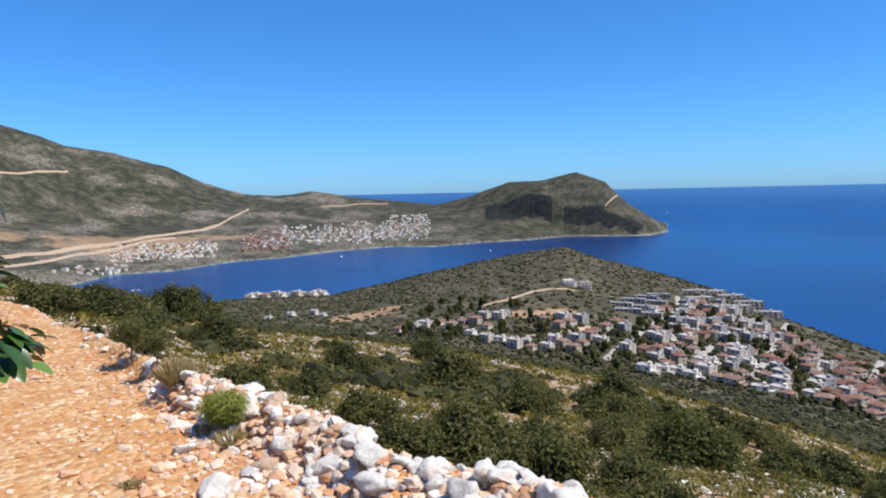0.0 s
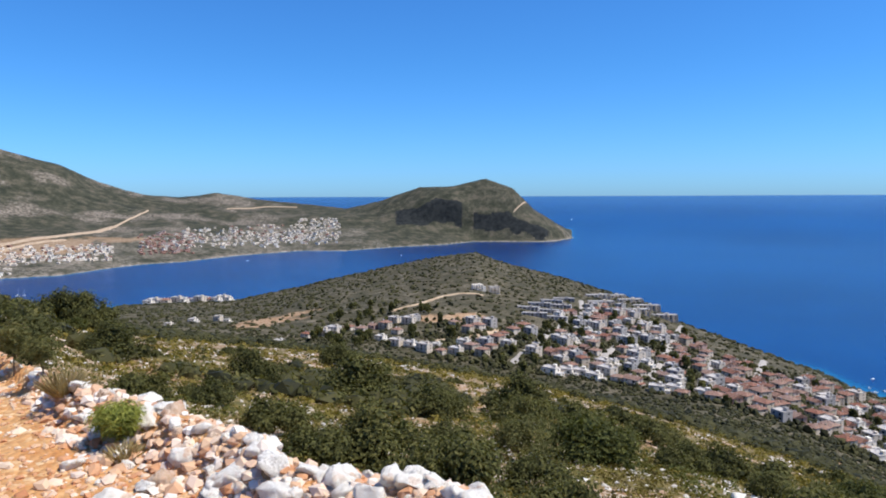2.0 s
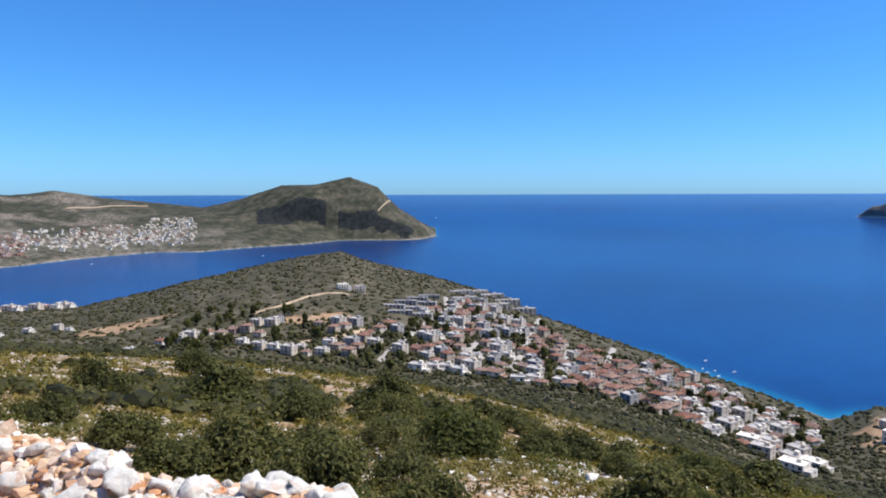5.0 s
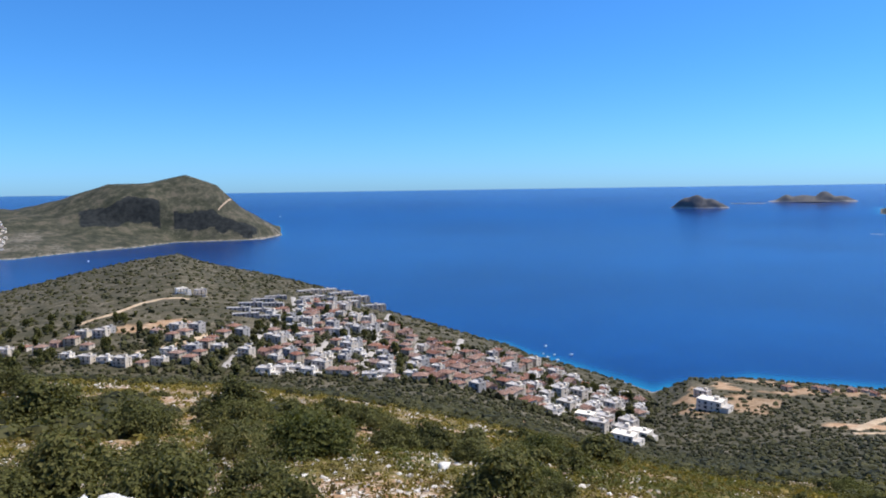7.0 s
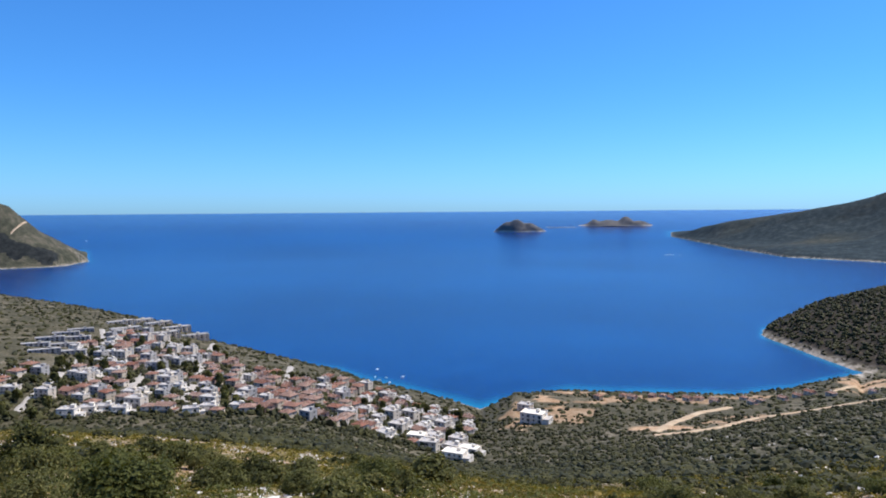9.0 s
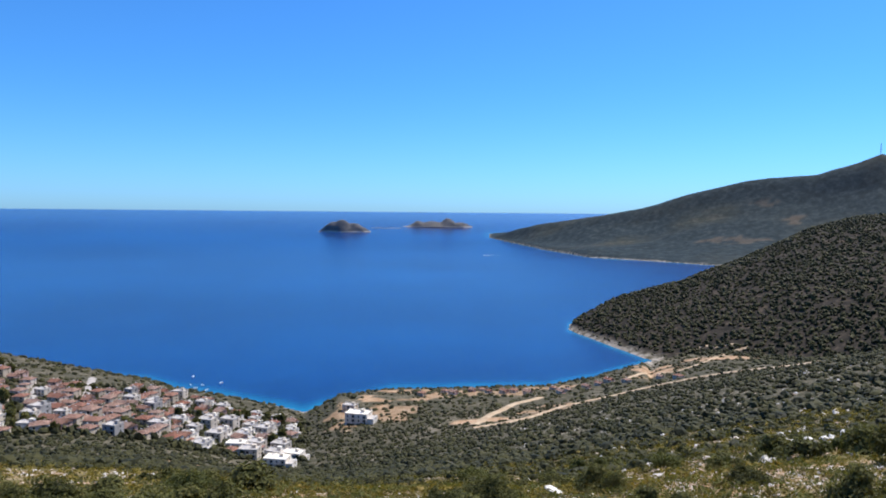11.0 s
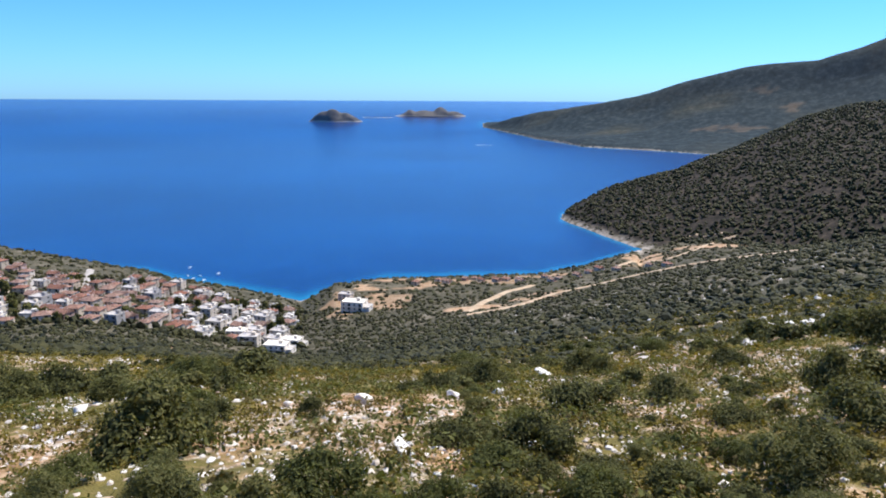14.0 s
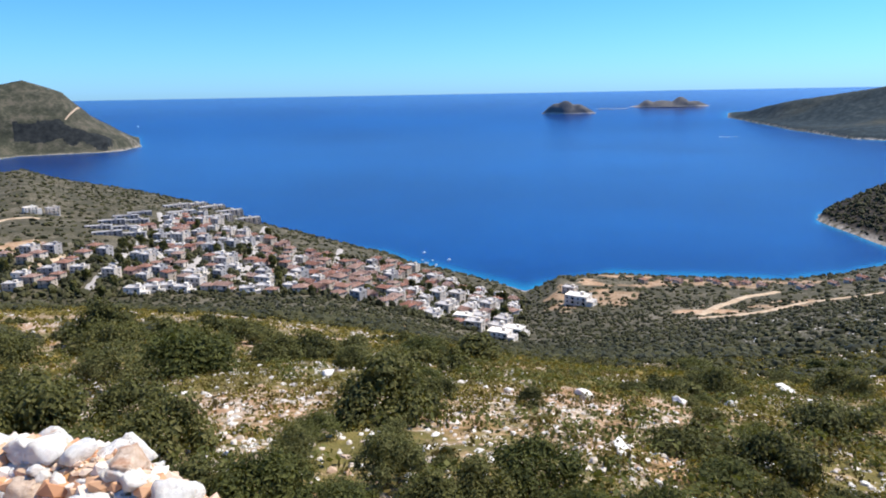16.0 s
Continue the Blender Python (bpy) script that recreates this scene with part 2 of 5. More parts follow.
BROW = ((-60, 110, -5), (-33, 120, -6.6), (-29, 115, -7.2), (-25, 110, -8.0), (-20, 105, -9.4), (-15, 100, -11.0), (-4, 95, -12.6), (5, 92, -14.0), (15, 90, -15.6), (25, 88, -17.4),
        (32, 88, -18.8), (40, 88, -20.0), (47, 88, -21.2), (57, 90, -21.8), (70, 100, -20.0), (80, 110, -17.0), (89, 120, -14.3), (97, 120, -11.8), (103, 120, -10.0), (150, 120, 2))
TIER = ((-60, 420, -8), (-33, 420, -9), (-16, 400, -10.4), (-4, 380, -11.9), (5, 360, -13.4), (15, 340, -14.7), (23, 330, -15.4), (31, 320, -16.1), (37, 310, -17.5), (41.6, 300, -19.1),
        (47.8, 300, -20.5), (57, 310, -19.0), (63, 330, -17.8), (70.7, 380, -16.1), (76.8, 440, -13.9), (83, 440, -12.0), (89, 420, -10.6), (97, 380, -8.4), (103, 350, -6.8), (150, 350, 3))
TOWN_CREST = ((-60, 600, -10), (-33, 600, -9.5), (-25, 700, -9.6), (-20.8, 900, -8.9), (-17.8, 1000, -8.2), (-9.7, 1000, -8.3), (-6.9, 950, -7.85), (-4.1, 920, -7.3), (-1.7, 900, -6.75),
              (3.1, 880, -5.9), (6.9, 880, -5.1), (10.2, 880, -4.72), (12.9, 860, -5.73), (16.9, 820, -6.75), (21.2, 760, -7.95), (23.7, 720, -8.5), (26.7, 650, -10.1), (32.3, 620, -11.65),
              (36.9, 600, -12.95), (38.8, 590, -13.8), (44.5, 545, -15.2), (48.8, 540, -16.35))
STRIP_CREST = ((48.8, 540, -16.35), (50.2, 545, -15.75), (51.7, 560, -15.05), (55.9, 580, -14.65), (61, 590, -14.6), (69, 610, -14.15), (72.9, 650, -13.25), (75.9, 720, -12.2), (77.5, 770, -11.75),
               (82, 800, -10.5), (90, 700, -10.8), (103, 700, -8), (150, 700, 0))
SHORE = ((-60, 1000), (-33, 1020), (-20.8, 1100), (-9.7, 1100), (-6.9, 1090), (-1.7, 1130), (10, 1200), (17, 1100), (23.7, 930), (26.7, 830), (32, 745), (37, 692), (39, 652), (44.5, 592),
         (48.8, 548), (50.2, 566), (56, 612), (61, 616), (69, 633), (73, 679), (76, 742), (77.5, 774), (82, 1000), (150, 1000))
HILL_FOOT = ((70.7, 960), (71.5, 925), (74.4, 842), (76.9, 785), (80, 760), (90, 650), (103, 550), (150, 500))
HILL_CREST = ((70.6, 972, -9.8), (71.2, 980, -8.9), (72.9, 1010, -7.73), (75.2, 1040, -6.72), (79.8, 1080, -5.25), (82.1, 1120, -4.15), (85.2, 1180, -2.66), (88.6, 1250, -0.98), (91.4, 1300, -0.16),
              (94.6, 1300, 0.17), (97.6, 1250, 0.10), (100.1, 1250, 0.44), (102.4, 1250, 1.12), (115, 1200, 2.5), (150, 1200, 4))
HILL_BACK = ((70.6, 985), (75, 1150), (80, 1350), (85, 1600), (150, 1600))
FAR_SHORE = ((-60, 700), (-45, 900), (-33, 1330), (-29, 1450), (-25.9, 1618), (-21.9, 1616), (-16.8, 1782), (-13.3, 1823), (-8.7, 1975), (-4, 2082), (-0.7, 2044), (3.1, 2170), (7.4, 2264), (10.2, 2430),
             (15.6, 2420), (16.9, 2449), (18.1, 2620), (18.6, 2650))
FAR_BENCH = ((-60, 1500, 0), (-40, 1650, -3.4), (-33, 1700, -3.9), (-25, 2000, -3.3), (-17, 2150, -2.7), (-4, 2400, -2.5), (3, 2430, -2.7), (5, 2480, -2.3), (8, 2500, -2.3), (10, 2490, -2.7), (13, 2470, -3.2), (16, 2450, -3.7),
             (18.1, 2640, -3.4), (18.6, 2660, -4.4))
FAR_CLIFF = ((-60, 1700, 1.5), (-40, 2000, -1.5), (-33, 2100, -1.8), (-25, 2250, -2.0), (-17, 2400, -1.9), (-4, 2550, -1.8), (2, 2550, -1.9), (4, 2550, -1.3), (6, 2540, -0.5), (8.2, 2540, -0.4), (10, 2540, -1.0), (13, 2520, -1.7), (16, 2500, -2.9),
             (18.1, 2650, -3.2), (18.6, 2670, -4.6))
FAR_CREST = ((-60, 2600, 12), (-42, 2900, 7.6), (-32.5, 2900, 5.35), (-30.5, 2900, 4.70), (-28.6, 2950, 3.85), (-25.4, 3000, 3.43), (-21.5, 3000, 2.27), (-19.1, 3050, 1.06), (-16.2, 3100, 0.24), (-13.5, 3150, 0.05), (-10.8, 3200, 0.41),
             (-8.1, 3150, -0.11), (-4.3, 3000, -0.52), (-0.6, 2900, -1.02), (2.3, 2800, -0.42), (5.6, 2750, 0.82), (8.4, 2750, 0.94), (11.1, 2750, 1.47), (13.4, 2700, 0.64), (15.1, 2680, -1.13), (17.5, 2650, -2.75), (18.1, 2660, -3.15), (18.6, 2680, -4.8))
CAPE_SHORE = ((64.0, 4430), (66, 3700), (68.5, 3051), (72.3, 2552), (77, 2439), (81.6, 2326), (90, 2250), (150, 2000))
CAPE_CREST = ((63.9, 4450, -2.15), (66, 4200, -1.6), (68, 3900, -1.12), (72.7, 3700, -0.27), (76.4, 3600, 0.36), (79.6, 3600, 1.44), (84.1, 3600, 2.59), (88.8, 3600, 2.98), (91.2, 3600, 3.75), (92.8, 3600, 4.40), (94.8, 3600, 3.78),
              (97.1, 3600, 3.88), (100, 3600, 3.43), (102.3, 3600, 2.93), (120, 3500, 2), (150, 3500, 6))


def curve(dist, node_d, node_z):
    """Monotone cubic through the nodes of one bearing; rows of nodes, one row a bearing."""
    h = np.diff(node_d, axis=1)
    m = np.diff(node_z, axis=1) / h
    g = np.zeros_like(node_z)
    same = m[:, :-1] * m[:, 1:] > 0
    w1, w2 = 2 * h[:, 1:] + h[:, :-1], h[:, 1:] + 2 * h[:, :-1]
    with np.errstate(divide="ignore", invalid="ignore"):
        mid = (w1 + w2) / (w1 / m[:, :-1] + w2 / m[:, 1:])
    g[:, 1:-1] = np.where(same, mid, 0)
    g[:, 0], g[:, -1] = m[:, 0], m[:, -1]
    out = np.full((node_d.shape[0], dist.shape[0]), -40.0)
    for k in range(node_d.shape[1] - 1):
        t = (dist[None] - node_d[:, k:k + 1]) / h[:, k:k + 1]
        t2, t3 = t * t, t * t * t
        v = ((2 * t3 - 3 * t2 + 1) * node_z[:, k:k + 1] + (t3 - 2 * t2 + t) * h[:, k:k + 1] * g[:, k:k + 1]
             + (3 * t2 - 2 * t3) * node_z[:, k + 1:k + 2] + (t3 - t2) * h[:, k:k + 1] * g[:, k + 1:k + 2])
        out = np.where((t >= 0) & (t <= 1), v, out)
    return out


def lattice(ix, iy, seed):
    v = np.sin(ix * 127.1 + iy * 311.7 + seed * 74.7) * 43758.5453
    return v - np.floor(v)


def ripple(x, y, size, octaves=4, seed=0):
    """Fractal value noise about 0, of unit span."""
    tot, amp, norm = 0, 1.0, 0
    for o in range(octaves):
        u, v = x / size + 17.3 * o, y / size - 9.1 * o
        ix, iy = np.floor(u), np.floor(v)
        fx, fy = u - ix, v - iy
        fx, fy = fx * fx * (3 - 2 * fx), fy * fy * (3 - 2 * fy)
        a, b = lattice(ix, iy, seed + o), lattice(ix + 1, iy, seed + o)
        c, d = lattice(ix, iy + 1, seed + o), lattice(ix + 1, iy + 1, seed + o)
        tot = tot + amp * (a + (b - a) * fx + (c - a) * fy + (a - b - c + d) * fx * fy - 0.5)
        norm += amp
        amp, size = amp * 0.5, size * 0.5
    return tot / norm * 2


NEAR_CREST = TOWN_CREST[:-1] + STRIP_CREST


def stack(az, cols):
    d = np.stack([np.broadcast_to(c[0], az.shape) for c in cols], 1).astype(float)
    z = np.stack([np.broadcast_to(c[1], az.shape) for c in cols], 1).astype(float)
    for k in range(1, d.shape[1]):
        d[:, k] = np.maximum(d[:, k], d[:, k - 1] + 0.3)
    return d, z


def node(table, az, soft=0.0):
    d, el = line(table, az, 1), line(table, az, 2)
    if soft:
        around = np.linspace(-soft, soft, 9)
        d = np.mean([line(table, az + o, 1) for o in around], 0)
        el = np.mean([line(table, az + o, 2) for o in around], 0)
    return d, height(d, el)


def land(az, dist):
    """True height of the land for bearings x distances, and masks of what covers it."""
    edge = line(TERRACE_EDGE, az)
    bank = np.clip((az + 27) / 5.0, 0, 1) * np.clip((26 - az) / 5.0, 0, 1)
    shore = line(SHORE, az)
    near = curve(dist, *stack(az, [(0.0, GROUND_Z), (edge * 0.9, GROUND_Z), (edge + 0.3, GROUND_Z - 0.05), (edge + 3.0, np.minimum(GROUND_Z - 2.4, height(edge + 3, -24))), node(HOLLOW, az, 4), node(BROW, az, 4), node(TIER, az, 3),
                                   node(NEAR_CREST, az), (shore, 0.0), (shore + 60, -14.0), (14000, -40.0)]))
    foot, fb = line(HILL_FOOT, az), line(HILL_BACK, az)
    cd, cz = node(HILL_CREST, az)
    hill = curve(dist, *stack(az, [(0.0, -40.0), (foot - 60, -14.0), (foot, 0.0), (foot + 0.45 * (cd - foot), cz * 0.56), (cd, cz), (fb, 0.0), (fb + 80, -14.0), (14000, -40.0)]))
    hill[az < 70.6] = -40
    fs = line(FAR_SHORE, az)
    bd, bz = node(FAR_BENCH, az)
    kd, kz = node(FAR_CLIFF, az)
    cd, cz = node(FAR_CREST, az)
    far = curve(dist, *stack(az, [(0.0, -40.0), (fs - 70, -14.0), (fs, 0.0), (fs + 25, np.minimum(6.0, np.maximum(bz, 0) * 0.4)), (bd, bz), (kd, kz), (cd, cz), (cd + 500, cz * 0.5), (cd + 1100, np.where(az < -4, 5.0, -14.0)), (14000, -40.0)]))
    far[az > 18.6] = -40
    cs = line(CAPE_SHORE, az)
    cd, cz = node(CAPE_CREST, az)
    cape = curve(dist, *stack(az, [(0.0, -40.0), (cs - 90, -14.0), (cs, 0.0), (cs + 30, np.minimum(8.0, np.maximum(cz, 0) * 0.2)), (cs + 0.4 * (cd - cs), cz * 0.26), (cs + 0.72 * (cd - cs), cz * 0.60), (cd, cz), (cd + 900, cz * 0.4), (cd + 1700, -14.0), (14000, -40.0)]))
    cape[az < 63.9] = -40
    z = np.maximum(np.maximum(near, hill), np.maximum(far, cape))
    a = np.radians(az)[:, None]
    x, y = np.sin(a) * dist[None], np.cos(a) * dist[None]
    # gullies and swellings, none on the terrace or at a shore
    rough = np.clip((dist[None] - edge[:, None]) / 40.0, 0, 1) * np.clip(z / 25.0, 0, 1)
    rel = ripple(x, y, 130.0, 5, 3) * np.minimum(2.0 + dist[None] * 0.006, 9.0) + ripple(x, y, 9.0, 3, 5) * 0.35
    far_on = (np.maximum(far, cape) > np.maximum(near, hill)) * 1.0
    rel = rel + far_on * (ripple(x, y, 420.0, 6, 8) * 20.0)
    crest_guard = 1 - 0.6 * np.exp(-((dist[None] - line(NEAR_CREST, az)[:, None]) / 120.0) ** 2)
    z = z + rel * rough * 0.7 * crest_guard
    rubble = np.clip((dist[None] - edge[:, None] + 0.8) / 1.0, 0, 1) * np.clip((edge[:, None] + 30 - dist[None]) / 20.0, 0, 1)
    z = z + (bank[:, None] * 0.26 + 0.05 * (az[:, None] < -20)) * np.exp(-((dist[None] - edge[:, None] + 0.1) / 0.34) ** 2) * (0.8 + 0.5 * ripple(x, y, 0.9, 2, 14))
    z = z + rubble * (ripple(x, y, 1.3, 3, 11) * 0.16)
    z = z + np.clip((edge[:, None] - dist[None]) / 0.5, 0, 1) * np.clip(dist[None] - 1.5, 0, 1) * ripple(x, y, 0.7, 3, 12) * 0.03
    terrace = np.clip((edge[:, None] + 1.2 + ripple(x, y, 0.8, 2, 13) - dist[None]) / 0.8, 0, 1)
    maquis = np.clip((dist[None] - 60) / 90.0 + ripple(x, y, 45.0, 3, 21) * 0.6, 0, 1)
    rock = np.clip(1.0 - (z - 0.5) / (2.4 + 2.6 * ((az > 70) & (az < 78.5)))[:, None], 0, 1) * (dist[None] > 400)
    # steep cliffs on the headland, their shade painted in as a dark band
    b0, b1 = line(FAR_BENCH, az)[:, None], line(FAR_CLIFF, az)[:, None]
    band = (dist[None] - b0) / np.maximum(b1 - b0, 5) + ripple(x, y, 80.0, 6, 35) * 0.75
    cliff_shade = np.clip(band / 0.06, 0, 1) * np.clip((1.15 - band) / 0.06, 0, 1) * np.clip((az[:, None] - 3.2) / 0.8, 0, 1) * np.clip((16.6 - az[:, None]) / 0.6, 0, 1) * far_on
    cliff_shade = cliff_shade * np.clip(1.4 - np.exp(-((az[:, None] - 9.6) / 0.5) ** 2) * 2.2, 0, 1)
    hazy_pine = far_on * (az[:, None] > 60) * np.clip(0.95 + 0.7 * ripple(x, y, 260.0, 4, 36), 0, 1)
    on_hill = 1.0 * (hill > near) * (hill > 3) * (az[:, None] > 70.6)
    stony = np.clip((2.0 - az[:, None]) / 12.0, 0.12, 1) * np.ones_like(z)
    return z, dict(terrace=terrace, maquis=maquis, far=far_on, rock=rock, cliff_shade=cliff_shade, hazy_pine=hazy_pine, hill=on_hill, stony=stony)


def grid_mesh(name, az, dist, z, masks, material, closed):
    na, nd = z.shape
    x, y, zz = place(az[:, None], dist[None], z)
    co = np.stack([x, y, zz], -1).reshape(-1, 3)
    i, j = np.meshgrid(np.arange(na if closed else na - 1), np.arange(nd - 1), indexing="ij")
    i2 = (i + 1) % na
    quads = np.stack([i * nd + j, i * nd + j + 1, i2 * nd + j + 1, i2 * nd + j], -1).reshape(-1, 4)
    me = bpy.data.meshes.new(name)
    me.from_pydata(co.tolist(), [], quads.tolist())
    for key, v in masks.items():
        me.attributes.new(key, "FLOAT", "POINT").data.foreach_set("value", np.ascontiguousarray(np.broadcast_to(v, z.shape), dtype=np.float32).ravel())
    me.materials.append(material)
    me.polygons.foreach_set("use_smooth", [True] * len(me.polygons))
    me.update()
    return new(name, me)


FINE_AZ = np.arange(-40.0, 108.0, 0.19)
BACK_AZ = np.arange(112.0, 320.0, 4.0) % 360
BACK_AZ = np.where(BACK_AZ > 180, BACK_AZ - 360, BACK_AZ)
ALL_AZ = np.concatenate([FINE_AZ, BACK_AZ])
DIST = np.unique(np.round(np.concatenate([np.linspace(2385, 2735, 60), [0.05, 0.8, 1.6], np.geomspace(2.0, 40, 110), np.geomspace(41, 250, 70), np.geomspace(253, 1300, 150), np.geomspace(1315, 4400, 110), np.geomspace(4500, 12000, 8)]), 2))


def all_round(az, dist):
    """The land all round: behind the camera the hillside climbs."""
    z, masks = land(az, dist)
    behind = np.clip((np.abs(((az - 34 + 180) % 360) - 180) - 78) / 30.0, 0, 1)[:, None]
    up = GROUND_Z + np.maximum(dist[None] - 35, 0) * 0.25 * np.exp(-dist[None] / 2500.0)
    z = z * (1 - behind) + up * behind
    return z, masks


# bare patches: bearing, distance, half-length along the bearing, half-width across, strength
BARE = ((64.0, 368, 12, 18, 1), (67.5, 395, 9, 26, .7), (70, 420, 7, 22, .7), (56, 450, 40, 18, .6), (52.2, 430, 40, 9, .7), (59.5, 520, 26, 18, .7), (62.5, 530, 24, 12, .7), (66, 520, 18, 22, .6), (77.8, 640, 40, 30, .9), (80.8, 690, 50, 36, .9), (83.0, 700, 30, 22, .8), (57.5, 560, 22, 30, .8), (54.5, 480, 34, 14, .9), (69.5, 560, 16, 24, .7),
        (39.8, 235, 6, 8, 1), (-5.5, 520, 45, 40, .8), (7, 470, 10, 20, .8), (9.5, 482, 8, 18, .9), (-28, 1900, 90, 240, .55), (-22, 2000, 60, 200, .5), (-18, 2060, 40, 90, .5), (85.5, 3250, 70, 60, .12), (87.6, 3000, 60, 40, .16), (99.8, 3100, 100, 40, .16), (83, 2750, 60, 150, .14))


def bare_mask(az, dist, x, y):
    m = np.zeros(x.shape)
    for a, d, lr, lt, s in BARE:
        px, py = bearing(a)
        u = x * px + y * py - d
        v = x * py - y * px
        q = (u / lr) ** 2 + (v / lt) ** 2 + ripple(x, y, min(lr, lt) * 1.1, 4, 31) * (0.7 if s == 1 else 3.0)
        m = np.maximum(m, s * np.clip((1.15 - q) / 0.5, 0, 1))
    return m


VILLAGES = ((-23.5, 1800, 170, 300), (-19.5, 1950, 130, 160), (-14.5, 2010, 140, 160), (-9, 2120, 120, 300), (-4, 2260, 170, 230), (18.0, 2640, 40, 40), (14, 480, 90, 90), (23, 520, 110, 90), (31, 480, 110, 80), (39, 440, 110, 60), (45, 400, 100, 50), (-29, 1500, 60, 120))


def village_mask(az, dist, x, y):
    """Paved and bared ground between houses."""
    m = np.zeros(x.shape)
    for a, d, lr, lt in VILLAGES:
        px, py = bearing(a)
        q = ((x * px + y * py - d) / lr) ** 2 + ((x * py - y * px) / lt) ** 2 + ripple(x, y, 40.0, 4, 33) * 1.8
        m = np.maximum(m, (0.32 if d > 1000 else 0.06) * np.clip((1.1 - q) / 0.6, 0, 1))
    return m


gz, gmask = all_round(ALL_AZ, DIST)
ga = np.radians(ALL_AZ)[:, None]
gx, gy = np.sin(ga) * DIST[None], np.cos(ga) * DIST[None]
gmask["rock"] = np.maximum(gmask["rock"], village_mask(ALL_AZ, DIST, gx, gy))
gmask["earth"] = bare_mask(ALL_AZ, DIST, gx, gy)
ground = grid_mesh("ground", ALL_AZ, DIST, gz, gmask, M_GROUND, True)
tagged(ground, "dry limestone hillside with low maquis scrub above a blue bay", "ground", kind="structure")

# the sea, one sheet to the horizon
SEA_AZ = np.concatenate([np.arange(-40.0, 110.0, 0.5), np.arange(110.0, 320.0, 5.0)])
SEA_D = np.concatenate([np.geomspace(300, 2400, 160), FOLD / (1 - np.linspace(0.0, 0.9999, 70))])
sz_land, _ = land(np.where(SEA_AZ > 180, SEA_AZ - 360, SEA_AZ), np.minimum(SEA_D, 13000))
shallow = np.clip((sz_land + 13.0) / 13.0, 0, 1) ** 2.6
sea = grid_mesh("water", SEA_AZ, SEA_D, np.zeros((SEA_AZ.size, SEA_D.size)), dict(shallow=shallow, offing=0.92 * np.clip(1 - np.degrees(np.arctan(EYE_Z / SEA_D[None])) / 2.8, 0, 1) ** 2.2), M_SEA, True)
tagged(sea, "deep blue sea, turquoise close to the rocky shore", "sea", kind="structure")

# ======================= building helpers =======================
KNOT = np.searchsorted  # short name


def ground_at(az, d):
    """True ground height at bearings and true distances (arrays), read from the ground sheet."""
    az, d = np.atleast_1d(np.asarray(az, float)), np.atleast_1d(np.asarray(d, float))
    ia = np.clip((az - FINE_AZ[0]) / (FINE_AZ[1] - FINE_AZ[0]), 0, FINE_AZ.size - 1.001)
    a0 = ia.astype(int)
    fa = ia - a0
    j = np.clip(KNOT(DIST, d) - 1, 0, DIST.size - 2)
    fd = np.clip((d - DIST[j]) / (DIST[j + 1] - DIST[j]), 0, 1)
    lo = gz[a0, j] * (1 - fa) + gz[a0 + 1, j] * fa
    hi = gz[a0, j + 1] * (1 - fa) + gz[a0 + 1, j + 1] * fa
    return lo * (1 - fd) + hi * fd


MARCH = np.geomspace(2.0, 4300, 2600)


def meet(az, el, start=2.0):
    """Distance at which the sight line of that bearing and angle first meets the ground."""
    z = ground_at(np.full(MARCH.size, float(az)), MARCH)
    below = (EYE_Z + MARCH * math.tan(radians(el)) <= z) & (MARCH >= start)
    return float(MARCH[np.argmax(below)]) if below.any() else None


def spot(az, d, sink=0.0):
    x, y, z = place(np.array([float(az)]), np.array([float(d)]), ground_at(az, d) - sink)
    return Vector((float(x[0]), float(y[0]), float(z[0])))


def mesh_of(name, verts, faces, material, smooth=False):
    me = bpy.data.meshes.new(name)
    me.from_pydata([tuple(v) for v in verts], [], [tuple(f) for f in faces])
    for m in (material if isinstance(material, (list, tuple)) else [material]):
        me.materials.append(m)
    if smooth:
        me.polygons.foreach_set("use_smooth", [True] * len(me.polygons))
    me.update()
    return me


def under(name, me, parent, label="", m=None):
    """One mesh as a part of a thing."""
    ob = new(name, me)
    ob.parent = parent
    if m is not None:
        ob.matrix_basis = m
    return tagged(ob, label) if label else ob


def part(name, bm, material, parent, label="", m=None):
    me = bpy.data.meshes.new(name)
    bm.to_mesh(me)
    bm.free()
    me.materials.append(material)
    return under(name, me, parent, label, m)


def box(bm, x0, x1, y0, y1, z0, z1, bevel=0.0):
    r = bmesh.ops.create_cube(bm, size=1.0)
    for v in r["verts"]:
        v.co = ((x0 + x1) / 2 + v.co.x * (x1 - x0), (y0 + y1) / 2 + v.co.y * (y1 - y0), (z0 + z1) / 2 + v.co.z * (z1 - z0))
    if bevel:
        bmesh.ops.bevel(bm, geom=list({e for v in r["verts"] for e in v.link_edges}), offset=bevel, segments=1, affect="EDGES")
    return bm


def prism(bm, ring_lo, ring_hi):
    """A closed solid between two rings of points."""
    lo = [bm.verts.new(p) for p in ring_lo]
    hi = [bm.verts.new(p) for p in ring_hi]
    n = len(lo)
    bm.faces.new(lo[::-1])
    bm.faces.new(hi)
    for i in range(n):
        bm.faces.new((lo[i], lo[(i + 1) % n], hi[(i + 1) % n], hi[i]))
    return bm


